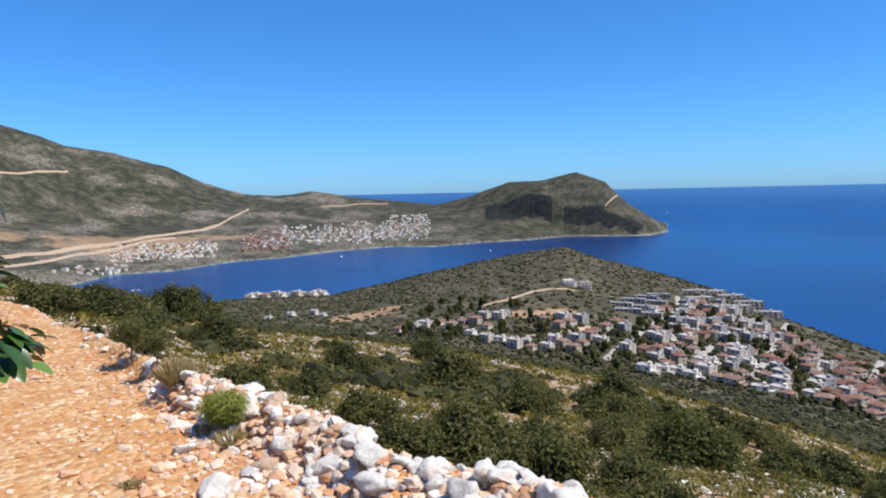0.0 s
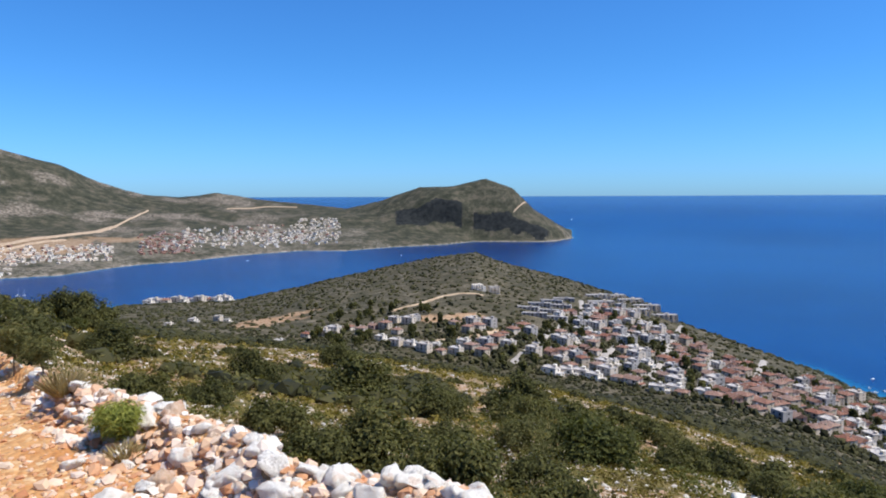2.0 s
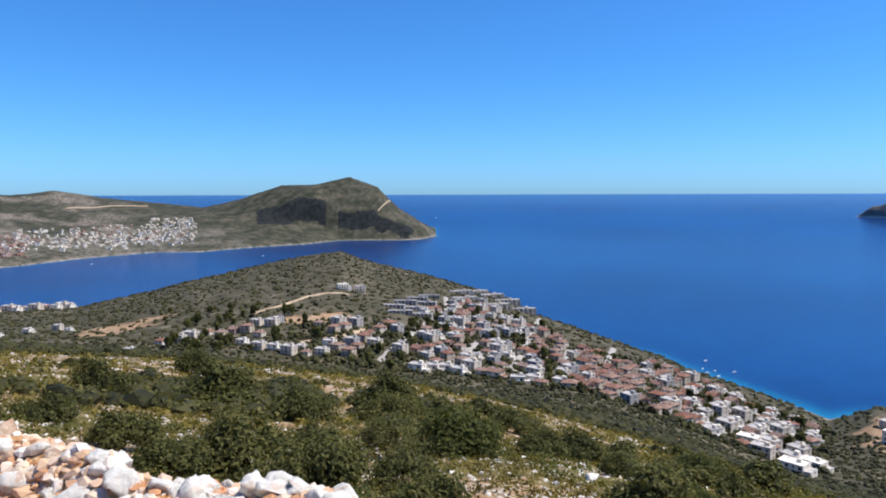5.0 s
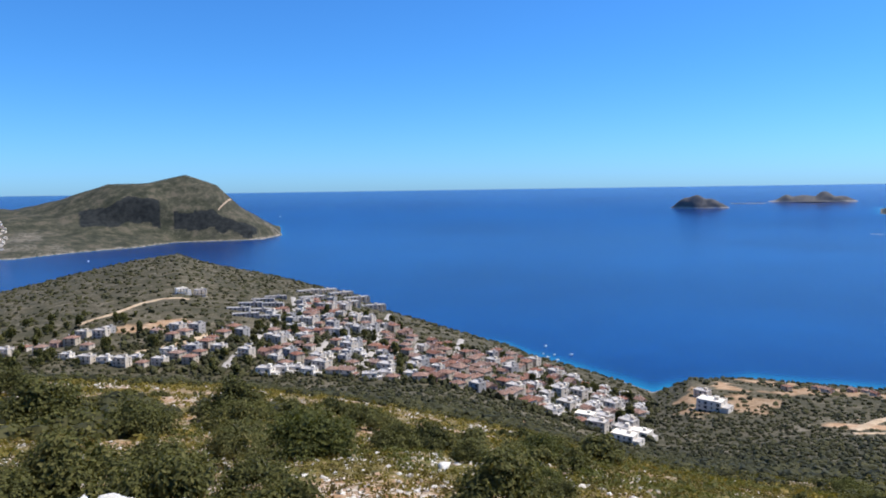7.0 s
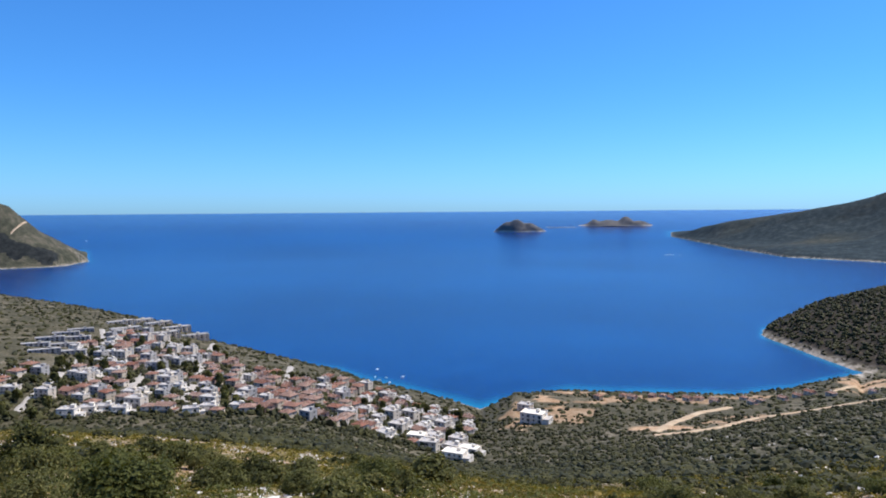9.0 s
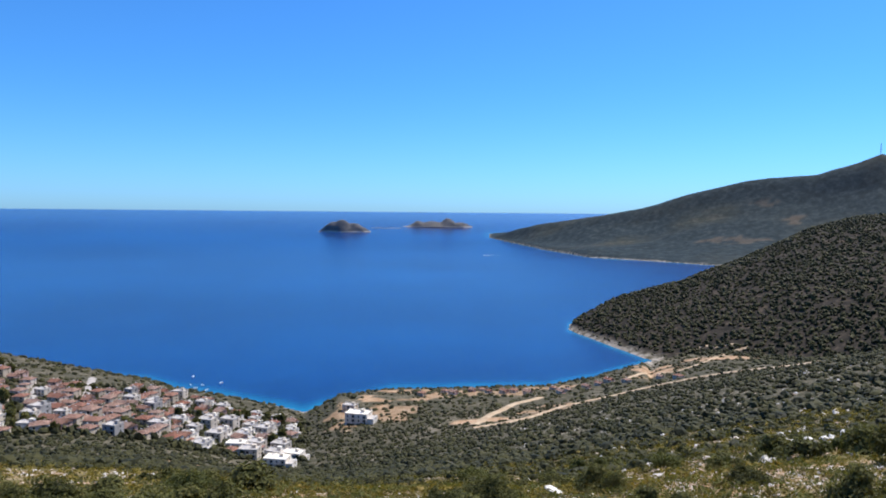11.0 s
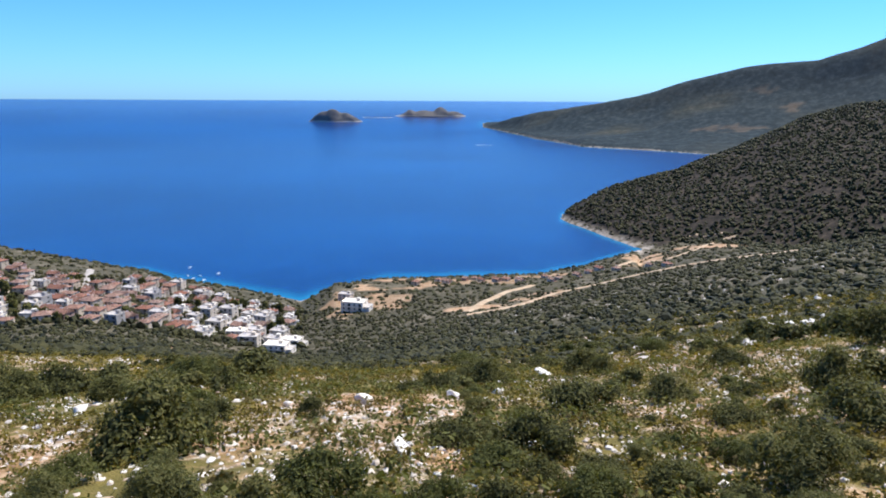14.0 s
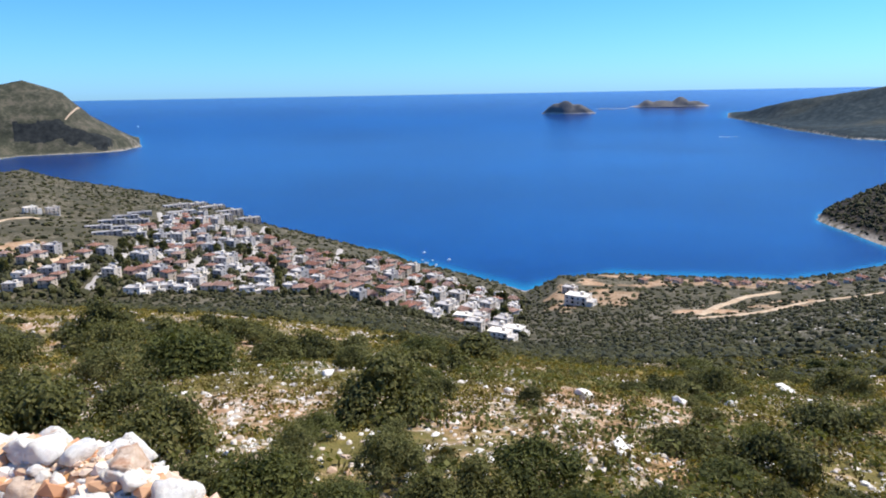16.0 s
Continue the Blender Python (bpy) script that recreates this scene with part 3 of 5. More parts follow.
def tube(bm, pts, radii, sides=5):
    rings = []
    for k, (p, r) in enumerate(zip(pts, radii)):
        d = (Vector(pts[min(k + 1, len(pts) - 1)]) - Vector(pts[max(k - 1, 0)])).normalized()
        u = d.orthogonal().normalized()
        w = d.cross(u)
        rings.append([bm.verts.new(Vector(p) + (u * math.cos(6.2832 * i / sides) + w * math.sin(6.2832 * i / sides)) * r) for i in range(sides)])
    for a, b in zip(rings, rings[1:]):
        for i in range(sides):
            bm.faces.new((a[i], a[(i + 1) % sides], b[(i + 1) % sides], b[i]))
    bm.faces.new(rings[0][::-1])
    bm.faces.new(rings[-1])
    return bm


def leaf_cloud(rng, blobs, n, size, slim=0.5, up=0.3):
    """Diamond leaves in and on a set of round clumps (x, y, z, r)."""
    blobs = np.asarray(blobs)
    w = blobs[:, 3] ** 2
    pick = rng.choice(len(blobs), n, p=w / w.sum())
    d = rng.normal(size=(n, 3))
    d /= np.linalg.norm(d, axis=1)[:, None]
    d[:, 2] = np.abs(d[:, 2]) * np.where(rng.random(n) < 0.72, 1, -1)
    inner = rng.random(n) < 0.25
    reach = np.where(inner, 0.35 + 0.3 * rng.random(n), 0.68 + 0.42 * rng.random(n) ** 0.7)
    c = blobs[pick, :3] + d * (blobs[pick, 3] * reach)[:, None]
    nrm = d + rng.normal(size=(n, 3)) * 0.38 + np.array([0, 0, up])
    nrm /= np.linalg.norm(nrm, axis=1)[:, None]
    t = np.cross(nrm, rng.normal(size=(n, 3)))
    t /= np.linalg.norm(t, axis=1)[:, None]
    b = np.cross(nrm, t)
    s = (size * (0.6 + 0.8 * rng.random(n)) * np.where(inner, 2.0, 1.0))[:, None]
    c[:, 2] = np.maximum(c[:, 2], 0.02)
    v = np.stack([c - t * s, c + b * s * slim + nrm * s * 0.12, c + t * s, c - b * s * slim + nrm * s * 0.12], 1).reshape(-1, 3)
    f = np.arange(n * 4).reshape(n, 4)
    return v, f


def dome_blobs(rng, n, flat=0.75, r=(0.24, 0.42)):
    out = []
    for k in range(n):
        a, q = rng.random() * 6.283, math.sqrt(rng.random()) * 0.74
        h = (1 - (q / 0.95) ** 2) * flat * (0.55 + 0.6 * rng.random())
        out.append((math.cos(a) * q, math.sin(a) * q, max(0.16, h), r[0] + (r[1] - r[0]) * rng.random()))
    return out


class Kind:
    """A thing built once; the first placing uses the original, the others copies."""

    def __init__(self, root):
        self.root, self.used = root, False

    def put(self, loc, turn=0.0, scale=(1, 1, 1), tilt=(0.0, 0.0), label=""):
        m = Matrix.LocRotScale(loc, Euler((tilt[0], tilt[1], turn)), Vector(scale))
        if self.used:
            ob = copy_thing(self.root, m)
        else:
            ob, self.used = self.root, True
            ob.matrix_basis = m
        if self.used and ob is not self.root:
            ob.matrix_basis = m
        return tagged(ob, label) if label else ob


# ======================= islands, masts =======================
def island(az0, az1, base_el, humps, name="island", shelf=7.0, deep=0.22):
    """A rocky island: humps are (bearing, angle, spread)."""
    d = EYE_Z / math.tan(radians(-base_el))
    s = float(fold(d)) / d
    mid = (az0 + az1) / 2
    half = radians(az1 - az0) / 2 * d
    n, k = 72, 12
    verts, faces = [], []
    for j in range(k + 1):
        q = 1 - j / k
        for i in range(n):
            a = 6.28318 * i / n
            wob = 1 + 0.12 * math.sin(3 * a + az0) + 0.08 * math.sin(7 * a)
            u, v = math.cos(a) * q * half * (1 if abs(math.cos(a)) > 0.9 else wob), math.sin(a) * q * half * deep * wob
            h = 0.0
            for ha, hel, spread in humps:
                top = EYE_Z + d * math.tan(radians(hel))
                hu = radians(ha - mid) * d
                h = max(h, top * math.exp(-((u - hu) / (spread * half)) ** 2 - (v / (0.16 * half)) ** 2))
            rim = min(1.0, (1 - q) * 4.5)
            h = h * rim + shelf * min(1, (1 - q) * 9) - 3
            h += min(5, shelf * 0.5) * rim * float(ripple(np.array([u * 1.0]), np.array([v * 1.0]), 60.0, 3, 41)[0])
            px, py = bearing(mid)
            x, y = px * (d + v) + py * u, py * (d + v) - px * u
            verts.append((x * s, y * s, EYE_Z + (h - EYE_Z) * s))
    for j in range(k):
        for i in range(n):
            a, b = j * n + i, j * n + (i + 1) % n
            faces.append((a, b, b + n, a + n))
    me = mesh_of(name, verts, faces, M_ISLE, True)
    label = "low rocky island with dry scrub and a pale wave-washed rim" if humps else "bare pale reef barely above the blue water"
    return tagged(new(name, me), label, name, "islands off the bay")


def isle_material():
    m = Mat("island_rock", 0.95, 0.15)
    p = m.pos()
    low = m.n.new("ShaderNodeSeparateXYZ")
    m.l.new(p, low.inputs[0])
    # dry scrub, greyed towards blue to carry the haze of distance
    scrub = m.ramp(m.noise(p, 30.0, 6, 0.7), (0.35, (0.085, 0.088, 0.092)), (0.6, (0.17, 0.155, 0.14)))
    pale = m.ramp(m.noise(p, 12.0, 4), (0.3, (0.42, 0.38, 0.33)), (0.7, (0.62, 0.58, 0.52)))
    m.colour(m.mix(m.attr("rim"), scrub, pale))
    return m.m


M_ISLE = isle_material()
for ob in (island(49.9, 54.4, -1.66, ((51.9, -0.70, 0.44), (51.2, -0.92, 0.40), (52.9, -1.0, 0.42))), island(56.8, 62.9, -1.20, ((60.7, -0.49, 0.22), (58.2, -0.72, 0.17), (59.4, -0.78, 0.4), (61.8, -0.85, 0.3))), island(54.2, 57.0, -1.34, (), "reef", 4.4, 0.10), island(63.5, 65.1, -3.55, (), "reef", 3.6, 0.12)):
    me = ob.data
    zs = np.array([v.co.z for v in me.vertices])
    lift = np.array([0.0] * len(zs))
    for i, v in enumerate(me.vertices):
        r = math.hypot(v.co.x, v.co.y)
        lift[i] = max(0.0, 1 - max(0.0, v.co.z - EYE_Z * (1 - r * (1 - (r - FOLD) / REACH) / FOLD)) / 5.0)
    me.attributes.new("rim", "FLOAT", "POINT").data.foreach_set("value", lift.astype(np.float32))
M_STEEL = Mat("galvanised_steel", 0.5, 0.4).colour((0.35, 0.36, 0.38)).m


def radio_mast(az, el_top):
    d = 3600.0
    base = spot(az, d, 2)
    s = float(fold(d)) / d
    h = (height(d, el_top) - float(ground_at(az, d)[0])) * s + 2
    root = new("radio_mast")
    root.location = base
    for ang in (0, 2.094, 4.189):
        part("leg", tube(bmesh.new(), [(math.cos(ang) * 3, math.sin(ang) * 3, 0), (math.cos(ang) * 0.8, math.sin(ang) * 0.8, h)], [0.6, 0.35], 4), M_STEEL, root)
    bm = bmesh.new()
    wind = [(math.cos(k * 2.094) * (3 - 2.2 * k / 24), math.sin(k * 2.094) * (3 - 2.2 * k / 24), h * k / 24) for k in range(25)]
    tube(bm, wind, [0.2] * 25, 4)
    part("bracing", bm, M_STEEL, root)
    return tagged(root, "slender grey steel lattice mast on the mountain top", "mast", "radio masts on the summit")


radio_mast(92.75, 5.1)
radio_mast(93.25, 5.1)

# ======================= roads and tracks =======================
def road_material(name, lo, hi):
    m = Mat(name, 0.95, 0.15)
    m.colour(m.ramp(m.noise(m.pos(), 5.0, 6), (0.3, lo), (0.7, hi)))
    return m.m


M_TRACK = road_material("dirt_track", (0.36, 0.24, 0.14), (0.56, 0.44, 0.30))
M_CUT = road_material("pale_road_cutting", (0.30, 0.21, 0.135), (0.54, 0.42, 0.30))
M_STREET = road_material("pale_concrete_street", (0.30, 0.27, 0.24), (0.46, 0.42, 0.37))


def road(name, pts, half, material, label, lift=0.5):
    az, dd = [], []
    for a, e in pts:
        d = meet(a, e)
        if d is None:
            continue
        az.append(a)
        dd.append(d)
    xy = np.stack([np.sin(np.radians(az)) * dd, np.cos(np.radians(az)) * dd], 1)
    t = np.linspace(0, len(az) - 1, (len(az) - 1) * 14 + 1)
    c = np.stack([np.interp(t, range(len(az)), xy[:, i]) for i in (0, 1)], 1)
    for _ in range(6):
        c[1:-1] = (c[:-2] + 2 * c[1:-1] + c[2:]) / 4
    tan = np.gradient(c, axis=0)
    tan /= np.linalg.norm(tan, axis=1)[:, None] + 1e-9
    side = np.stack([-tan[:, 1], tan[:, 0]], 1)
    verts, faces = [], []
    for k in range(len(c)):
        for q in (-1, -0.33, 0.33, 1):
            p = c[k] + side[k] * half * q * (1 + 0.15 * math.sin(k * 1.7 + q))
            a, d = math.degrees(math.atan2(p[0], p[1])), math.hypot(*p)
            z = ground_at(a, d) + lift * (1 if abs(q) < 1 else -0.6)
            x, y, z = place(np.array([a]), np.array([d]), z)
            verts.append((float(x[0]), float(y[0]), float(z[0])))
    for k in range(len(c) - 1):
        for q in range(3):
            a = k * 4 + q
            faces.append((a, a + 1, a + 5, a + 4))
    return tagged(new(name, mesh_of(name, verts, faces, material, True)), label, "road", kind="structure")


road("road_1", ((27.0, -10.3), (26.3, -11.6), (25.4, -13.3), (24.6, -14.6)), 3.2, M_STREET, "pale concrete street climbing between the houses")
road("road_2", ((24.0, -10.0), (22.6, -11.5), (21.0, -12.9), (19.8, -14.4)), 3.2, M_STREET, "pale concrete street climbing between the houses")
road("road_3", ((33.0, -12.5), (32.6, -13.6), (32.2, -14.8)), 3.0, M_STREET, "pale concrete street climbing between the houses")
road("road_4", ((29.4, -12.8), (29.0, -13.6), (28.4, -15.3)), 3.0, M_STREET, "pale concrete street climbing between the houses")
road("road_5", ((19.0, -8.6), (19.2, -9.6), (17.2, -10.8), (15.2, -12.2), (13.3, -13.9)), 3.0, M_STREET, "pale street round the slope of the town")
road("road_6", ((3.0, -9.6), (5.4, -9.0), (7.4, -8.35), (9.0, -8.1), (11.0, -8.3)), 4.0, M_TRACK, "bare pale track up the scrubby hill")
road("road_7", ((5.5, -12.3), (8.0, -11.9), (10.5, -11.6), (13.0, -11.0), (14.6, -10.6)), 4.5, M_TRACK, "bare sandy track above the houses")
road("road_8", ((63.0, -17.5), (64.5, -16.6), (66.5, -15.7), (68.6, -15.1)), 4.0, M_TRACK, "bare ochre dirt track with a sharp bend")
road("road_9", ((63.0, -17.7), (65.5, -17.3), (67.8, -16.7), (70.2, -15.8), (73.5, -14.9), (77.5, -13.7), (81.0, -12.7), (85.5, -11.6), (89.4, -10.7)), 3.5, M_TRACK, "long pale dirt track along the slope")
road("road_10", ((75.5, -13.3), (77.5, -12.9), (79.5, -12.4), (81.5, -11.5), (83.2, -10.6), (84.6, -10.1)), 3.2, M_TRACK, "pale dirt track down to the cove")
road("road_11", ((84.6, -10.1), (83.4, -9.95), (82.2, -10.35), (81.4, -10.2), (80.6, -10.8)), 2.2, M_TRACK, "pale dirt track cut into the dark hill")
road("road_12", ((-33.0, -3.9), (-29.0, -3.6), (-25.0, -3.2), (-21.0, -2.7), (-18.2, -2.2)), 17.0, M_CUT, "broad bare road cutting along the far mountain", 3.0)
road("road_13", ((-33.0, -4.6), (-29.0, -4.1), (-25.0, -3.6), (-21.5, -3.1)), 11.0, M_CUT, "broad bare road cutting along the far mountain", 3.0)
road("road_14", ((-18.2, -2.2), (-16.8, -1.5), (-15.8, -1.0)), 5.0, M_CUT, "bare road climbing the far mountain", 3.0)
road("road_15", ((-33.5, 2.1), (-31.5, 1.9), (-28.5, 2.1)), 5.0, M_CUT, "thin bare track on the far mountain", 3.0)
road("road_16", ((-10.0, -0.95), (-7.0, -0.8), (-4.5, -0.85)), 4.0, M_CUT, "thin bare track on the far mountain", 3.0)
road("road_17", ((14.4, -0.55), (13.9, -0.95), (13.4, -1.4)), 2.5, M_CUT, "thin bare track on the headland", 3.0)

# ======================= the town =======================
def plaster(name, col, worn):
    return wall_material(name, col, worn)


M_BRIGHT = plaster("fresh_white_render", (0.83, 0.76, 0.65), (0.62, 0.54, 0.44))
M_WHITE = plaster("white_render", (0.68, 0.59, 0.48), (0.44, 0.37, 0.29))
M_CREAM = plaster("cream_render", (0.54, 0.45, 0.34), (0.42, 0.34, 0.26))
M_PINK = plaster("pink_render", (0.50, 0.34, 0.28), (0.40, 0.27, 0.22))
M_ROSE = plaster("rose_brown_render", (0.30, 0.17, 0.13), (0.19, 0.11, 0.085))
M_GREY = plaster("grey_concrete", (0.40, 0.38, 0.36), (0.28, 0.26, 0.24))
M_FLAT = plaster("pale_flat_roof", (0.50, 0.46, 0.42), (0.32, 0.29, 0.26))


def tile_material():
    m = Mat("terracotta_tiles", 0.85, 0.2)
    p = m.local()
    m.colour(m.mix(m.step(m.noise(m.pos(), 1.4, 6), 0.40, 0.70), m.ramp(m.one(), (0.0, (0.27, 0.11, 0.07)), (0.5, (0.31, 0.17, 0.12)), (1.0, (0.34, 0.24, 0.19))), (0.24, 0.13, 0.09)))
    w = m.n.new("ShaderNodeTexWave")
    w.inputs["Scale"].default_value = 1.6
    m.l.new(p, w.inputs["Vector"])
    m.bump(w.outputs["Fac"], 0.06, 0.6)
    return m.m


M_TILE = tile_material()
M_PANE = Mat("dark_window_glass", 0.12, 0.6).colour((0.025, 0.03, 0.04)).m
M_WOOD = Mat("brown_shutter_wood", 0.6).colour((0.16, 0.08, 0.04)).m
M_TANK = Mat("white_painted_steel", 0.4).colour((0.75, 0.76, 0.78)).m


def unit_mesh(name, x0, x1, y0, y1, z0, z1, material, bevel=0.0):
    bm = box(bmesh.new(), x0, x1, y0, y1, z0, z1, bevel)
    me = bpy.data.meshes.new(name)
    bm.to_mesh(me)
    bm.free()
    me.materials.append(material)
    return me


def window_mesh():
    """A pane in a pale reveal with a sill, all one opening."""
    return unit_mesh("window", -0.65, 0.65, -0.06, 0.06, -0.7, 0.7, M_PANE, 0.03)


WINDOW = window_mesh()
SILL = unit_mesh("sill", -0.8, 0.8, -0.16, 0.06, -0.06, 0.06, M_WHITE)
DOOR = unit_mesh("door", -0.55, 0.55, -0.06, 0.06, 0.0, 2.1, M_WOOD, 0.03)
GLASS_DOOR = unit_mesh("balcony_door", -1.1, 1.1, -0.06, 0.06, 0.0, 2.15, M_PANE, 0.03)


def hip_roof(w, d, z, rise, over, material):
    bm = bmesh.new()
    x, y = w / 2 + over, d / 2 + over
    rx, ry = max(0.05, x - y) if x > y else 0.05, max(0.05, y - x) if y > x else 0.05
    base = [(-x, -y, z), (x, -y, z), (x, y, z), (-x, y, z)]
    eave = [(px, py, z + 0.18) for px, py, _ in base]
    prism(bm, base, eave)
    ridge = [(-rx, -ry, z + rise), (rx, -ry, z + rise), (rx, ry, z + rise), (-rx, ry, z + rise)]
    prism(bm, [(px, py, z + 0.184) for px, py, _ in base], ridge)
    return bm


def gable_roof(w, d, z, rise, over, material):
    bm = bmesh.new()
    x, y = w / 2 + over, d / 2 + over
    prism(bm, [(-x, -y, z), (x, -y, z), (x, y, z), (-x, y, z)], [(-x, -0.05, z + rise), (x, -0.05, z + rise), (x, 0.05, z + rise), (-x, 0.05, z + rise)])
    return bm


def flat_roof(w, d, z):
    bm = bmesh.new()
    x, y = w / 2, d / 2
    box(bm, -x, x, -y, y, z, z + 0.2)
    for a in (((-x, x, -y, -y + 0.2)), ((-x, x, y - 0.2, y)), ((-x, -x + 0.2, -y + 0.2, y - 0.2)), ((x - 0.2, x, -y + 0.2, y - 0.2))):
        box(bm, *a, z + 0.2, z + 0.85)
    return bm


def house_kind(name, label, category, w, d, storeys, roof, wall, roof_mat, balcony=True, annex=0.0, bays=2, fins=0, tank=True, group="houses of the hillside town"):
    root = new(name)
    h = storeys * 3.0
    bm = box(bmesh.new(), -w / 2, w / 2, -d / 2, d / 2, -4.0, h)
    if annex:
        box(bm, w / 2 - 0.02, w / 2 + annex, -d / 2 + 1.0, d / 2 - 1.2, -4.0, h - 3.0)
    part("wall", bm, wall, root)
    if roof == "hip":
        top = part("roof", hip_roof(w, d, h, 2.2, 0.55, roof_mat), roof_mat, root)
    elif roof == "gable":
        top = part("roof", gable_roof(w, d, h, 2.4, 0.5, roof_mat), roof_mat, root)
    else:
        top = part("roof", flat_roof(w + 0.3, d + 0.3, h), roof_mat, root)
        bm = box(bmesh.new(), w * 0.1, w * 0.1 + 3.0, 0, 2.6, h + 0.2, h + 2.6)
        part("stair_head", bm, wall, top)
    if annex:
        part("terrace_slab", box(bmesh.new(), w / 2 - 0.02, w / 2 + annex + 0.15, -d / 2 + 0.85, d / 2 - 1.05, h - 3.0, h - 2.75), roof_mat if roof != "flat" else M_FLAT, root)
    for s in range(storeys):
        for b in range(bays):
            x = -w / 2 + w * (b + 0.5) / bays
            z = s * 3.0 + 1.55
            if balcony and s > 0 and b % 2 == 1 or (fins and b % 2 == 0):
                under("balcony_door", GLASS_DOOR, root, "", Matrix.Translation((x, -d / 2 - 0.01, s * 3.0 + 0.25)))
            elif s == 0 and b == bays // 2:
                under("door", DOOR, root, "", Matrix.Translation((x, -d / 2 - 0.01, 0.05)))
            else:
                under("window", WINDOW, root, "", Matrix.Translation((x, -d / 2 - 0.01, z)))
        for q in (0.12,):
            under("window", WINDOW, root, "", Matrix.Translation((w / 2 + 0.01, q * d, s * 3.0 + 1.55)) @ Matrix.Rotation(radians(90), 4, "Z") if not (annex and s < storeys - 1) else Matrix.Translation((w / 2 + annex + 0.01, q * d * 0.7, s * 3.0 + 1.55)) @ Matrix.Rotation(radians(90), 4, "Z"))
        if balcony and s > 0:
            bm = box(bmesh.new(), -w * 0.40, w * 0.40, -d / 2 - 1.6, -d / 2, s * 3.0 - 0.02, s * 3.0 + 0.16)
            box(bm, -w * 0.40, w * 0.40, -d / 2 - 1.6, -d / 2 - 1.48, s * 3.0 + 0.16, s * 3.0 + 0.95)
            part("balcony", bm, wall, root)
    for k in range(fins):
        x = -w / 2 + w * k / (fins - 1)
        part("party_wall", box(bmesh.new(), x - 0.14, x + 0.14, -d / 2 - 2.0, -d / 2 - 0.02, -4, h - 0.5), wall, root)
    if tank:
        z = h + (0.2 if roof == "flat" else 1.3)
        bm = bmesh.new()
        tube(bm, [(-w * 0.25 - 0.8, d * 0.15, z + 1.0), (-w * 0.25 + 0.8, d * 0.15, z + 1.0)], [0.35, 0.35], 8)
        part("solar_tank", bm, M_TANK, top, "white solar water tank")
    if roof != "flat":
        part("chimney", box(bmesh.new(), w * 0.22, w * 0.22 + 0.7, d * 0.1, d * 0.1 + 0.7, h + 0.4, h + 2.7), wall, top)
    tagged(root, label, category, group)
    return Kind(root)


KINDS = [
    house_kind("house", "white two-storey house with a terracotta hip roof", "house", 11, 9, 2, "hip", M_WHITE, M_TILE),
    house_kind("house", "cream three-storey house with a terracotta hip roof", "house", 12, 10, 3, "hip", M_CREAM, M_TILE),
    house_kind("house", "pinkish two-storey house with a red gable roof", "house", 10, 9, 2, "gable", M_PINK, M_TILE, bays=2),
    house_kind("villa", "white flat-roofed villa with deep balconies", "house", 12, 9, 2, "flat", M_BRIGHT, M_FLAT, annex=4.0),
    house_kind("apartment_house", "white three-storey apartment house with balconies", "house", 14, 10, 3, "flat", M_WHITE, M_FLAT, bays=3),
    house_kind("house", "white two-storey house with a low red gable roof", "house", 12, 8, 2, "gable", M_WHITE, M_TILE, annex=3.0),
    house_kind("house", "grey concrete three-storey house, unpainted", "house", 11, 10, 3, "flat", M_GREY, M_FLAT, tank=False),
]
ROWHOUSE = house_kind("terraced_block", "long white terraced holiday block with party walls", "apartment block", 30, 8, 2, "flat", M_WHITE, M_FLAT, False, bays=6, fins=7, tank=False, group="terraced blocks on the hill")
GREYROW = house_kind("terraced_block", "long grey terraced holiday block under construction", "apartment block", 30, 8, 2, "flat", M_GREY, M_FLAT, False, bays=6, fins=7, tank=False, group="terraced blocks on the hill")
BIGWHITE = house_kind("apartment_block", "large bright white building with flat roofs", "apartment block", 18, 13, 3, "flat", M_BRIGHT, M_BRIGHT, bays=4, annex=5.0, group="blocks above the cove")

TOWN_TOP = ((8.5, -10.4), (13, -10.6), (15.5, -11.2), (17.5, -9.6), (19, -9.2), (22, -9.0), (25, -10.5), (27, -11.1), (30, -12.6), (33, -13.1), (37, -13.9), (40, -14.7), (44, -16.0), (48.2, -17.0))
TOWN_FOOT = ((5, -13.3), (9, -13.7), (15, -14.6), (20, -14.95), (25, -15.6), (30, -15.9), (35, -16.9), (40, -18.6), (44, -20.0), (48.5, -20.4))
rng = random.Random(7)
taken = []


def free(x, y, r):
    return all((x - a) ** 2 + (y - b) ** 2 > (r + c) ** 2 for a, b, c in taken)


def site(kind, az, d, scale=1.0, turn=None, sink=0.6, r=6.2):
    x, y = bearing(az, d)
    if not free(x, y, r):
        return None
    taken.append((x, y, r))
    yaw = -radians(az) + radians(-38 if turn is None else turn) + rng.uniform(-0.14, 0.14)
    return kind.put(spot(az, d, sink), yaw, (scale, scale, scale * rng.uniform(0.92, 1.08) * (0.8 if r >= 7 else 1)))


STREETS = []
for ob in scene.objects:
    if ob.name.startswith("road_") and len(ob.data.vertices) > 8 and ob.data.materials[0] == M_STREET:
        STREETS += [(v.co.x, v.co.y) for v in list(ob.data.vertices)[1::8]]
for x, y in STREETS:
    taken.append((x, y, 0.6))

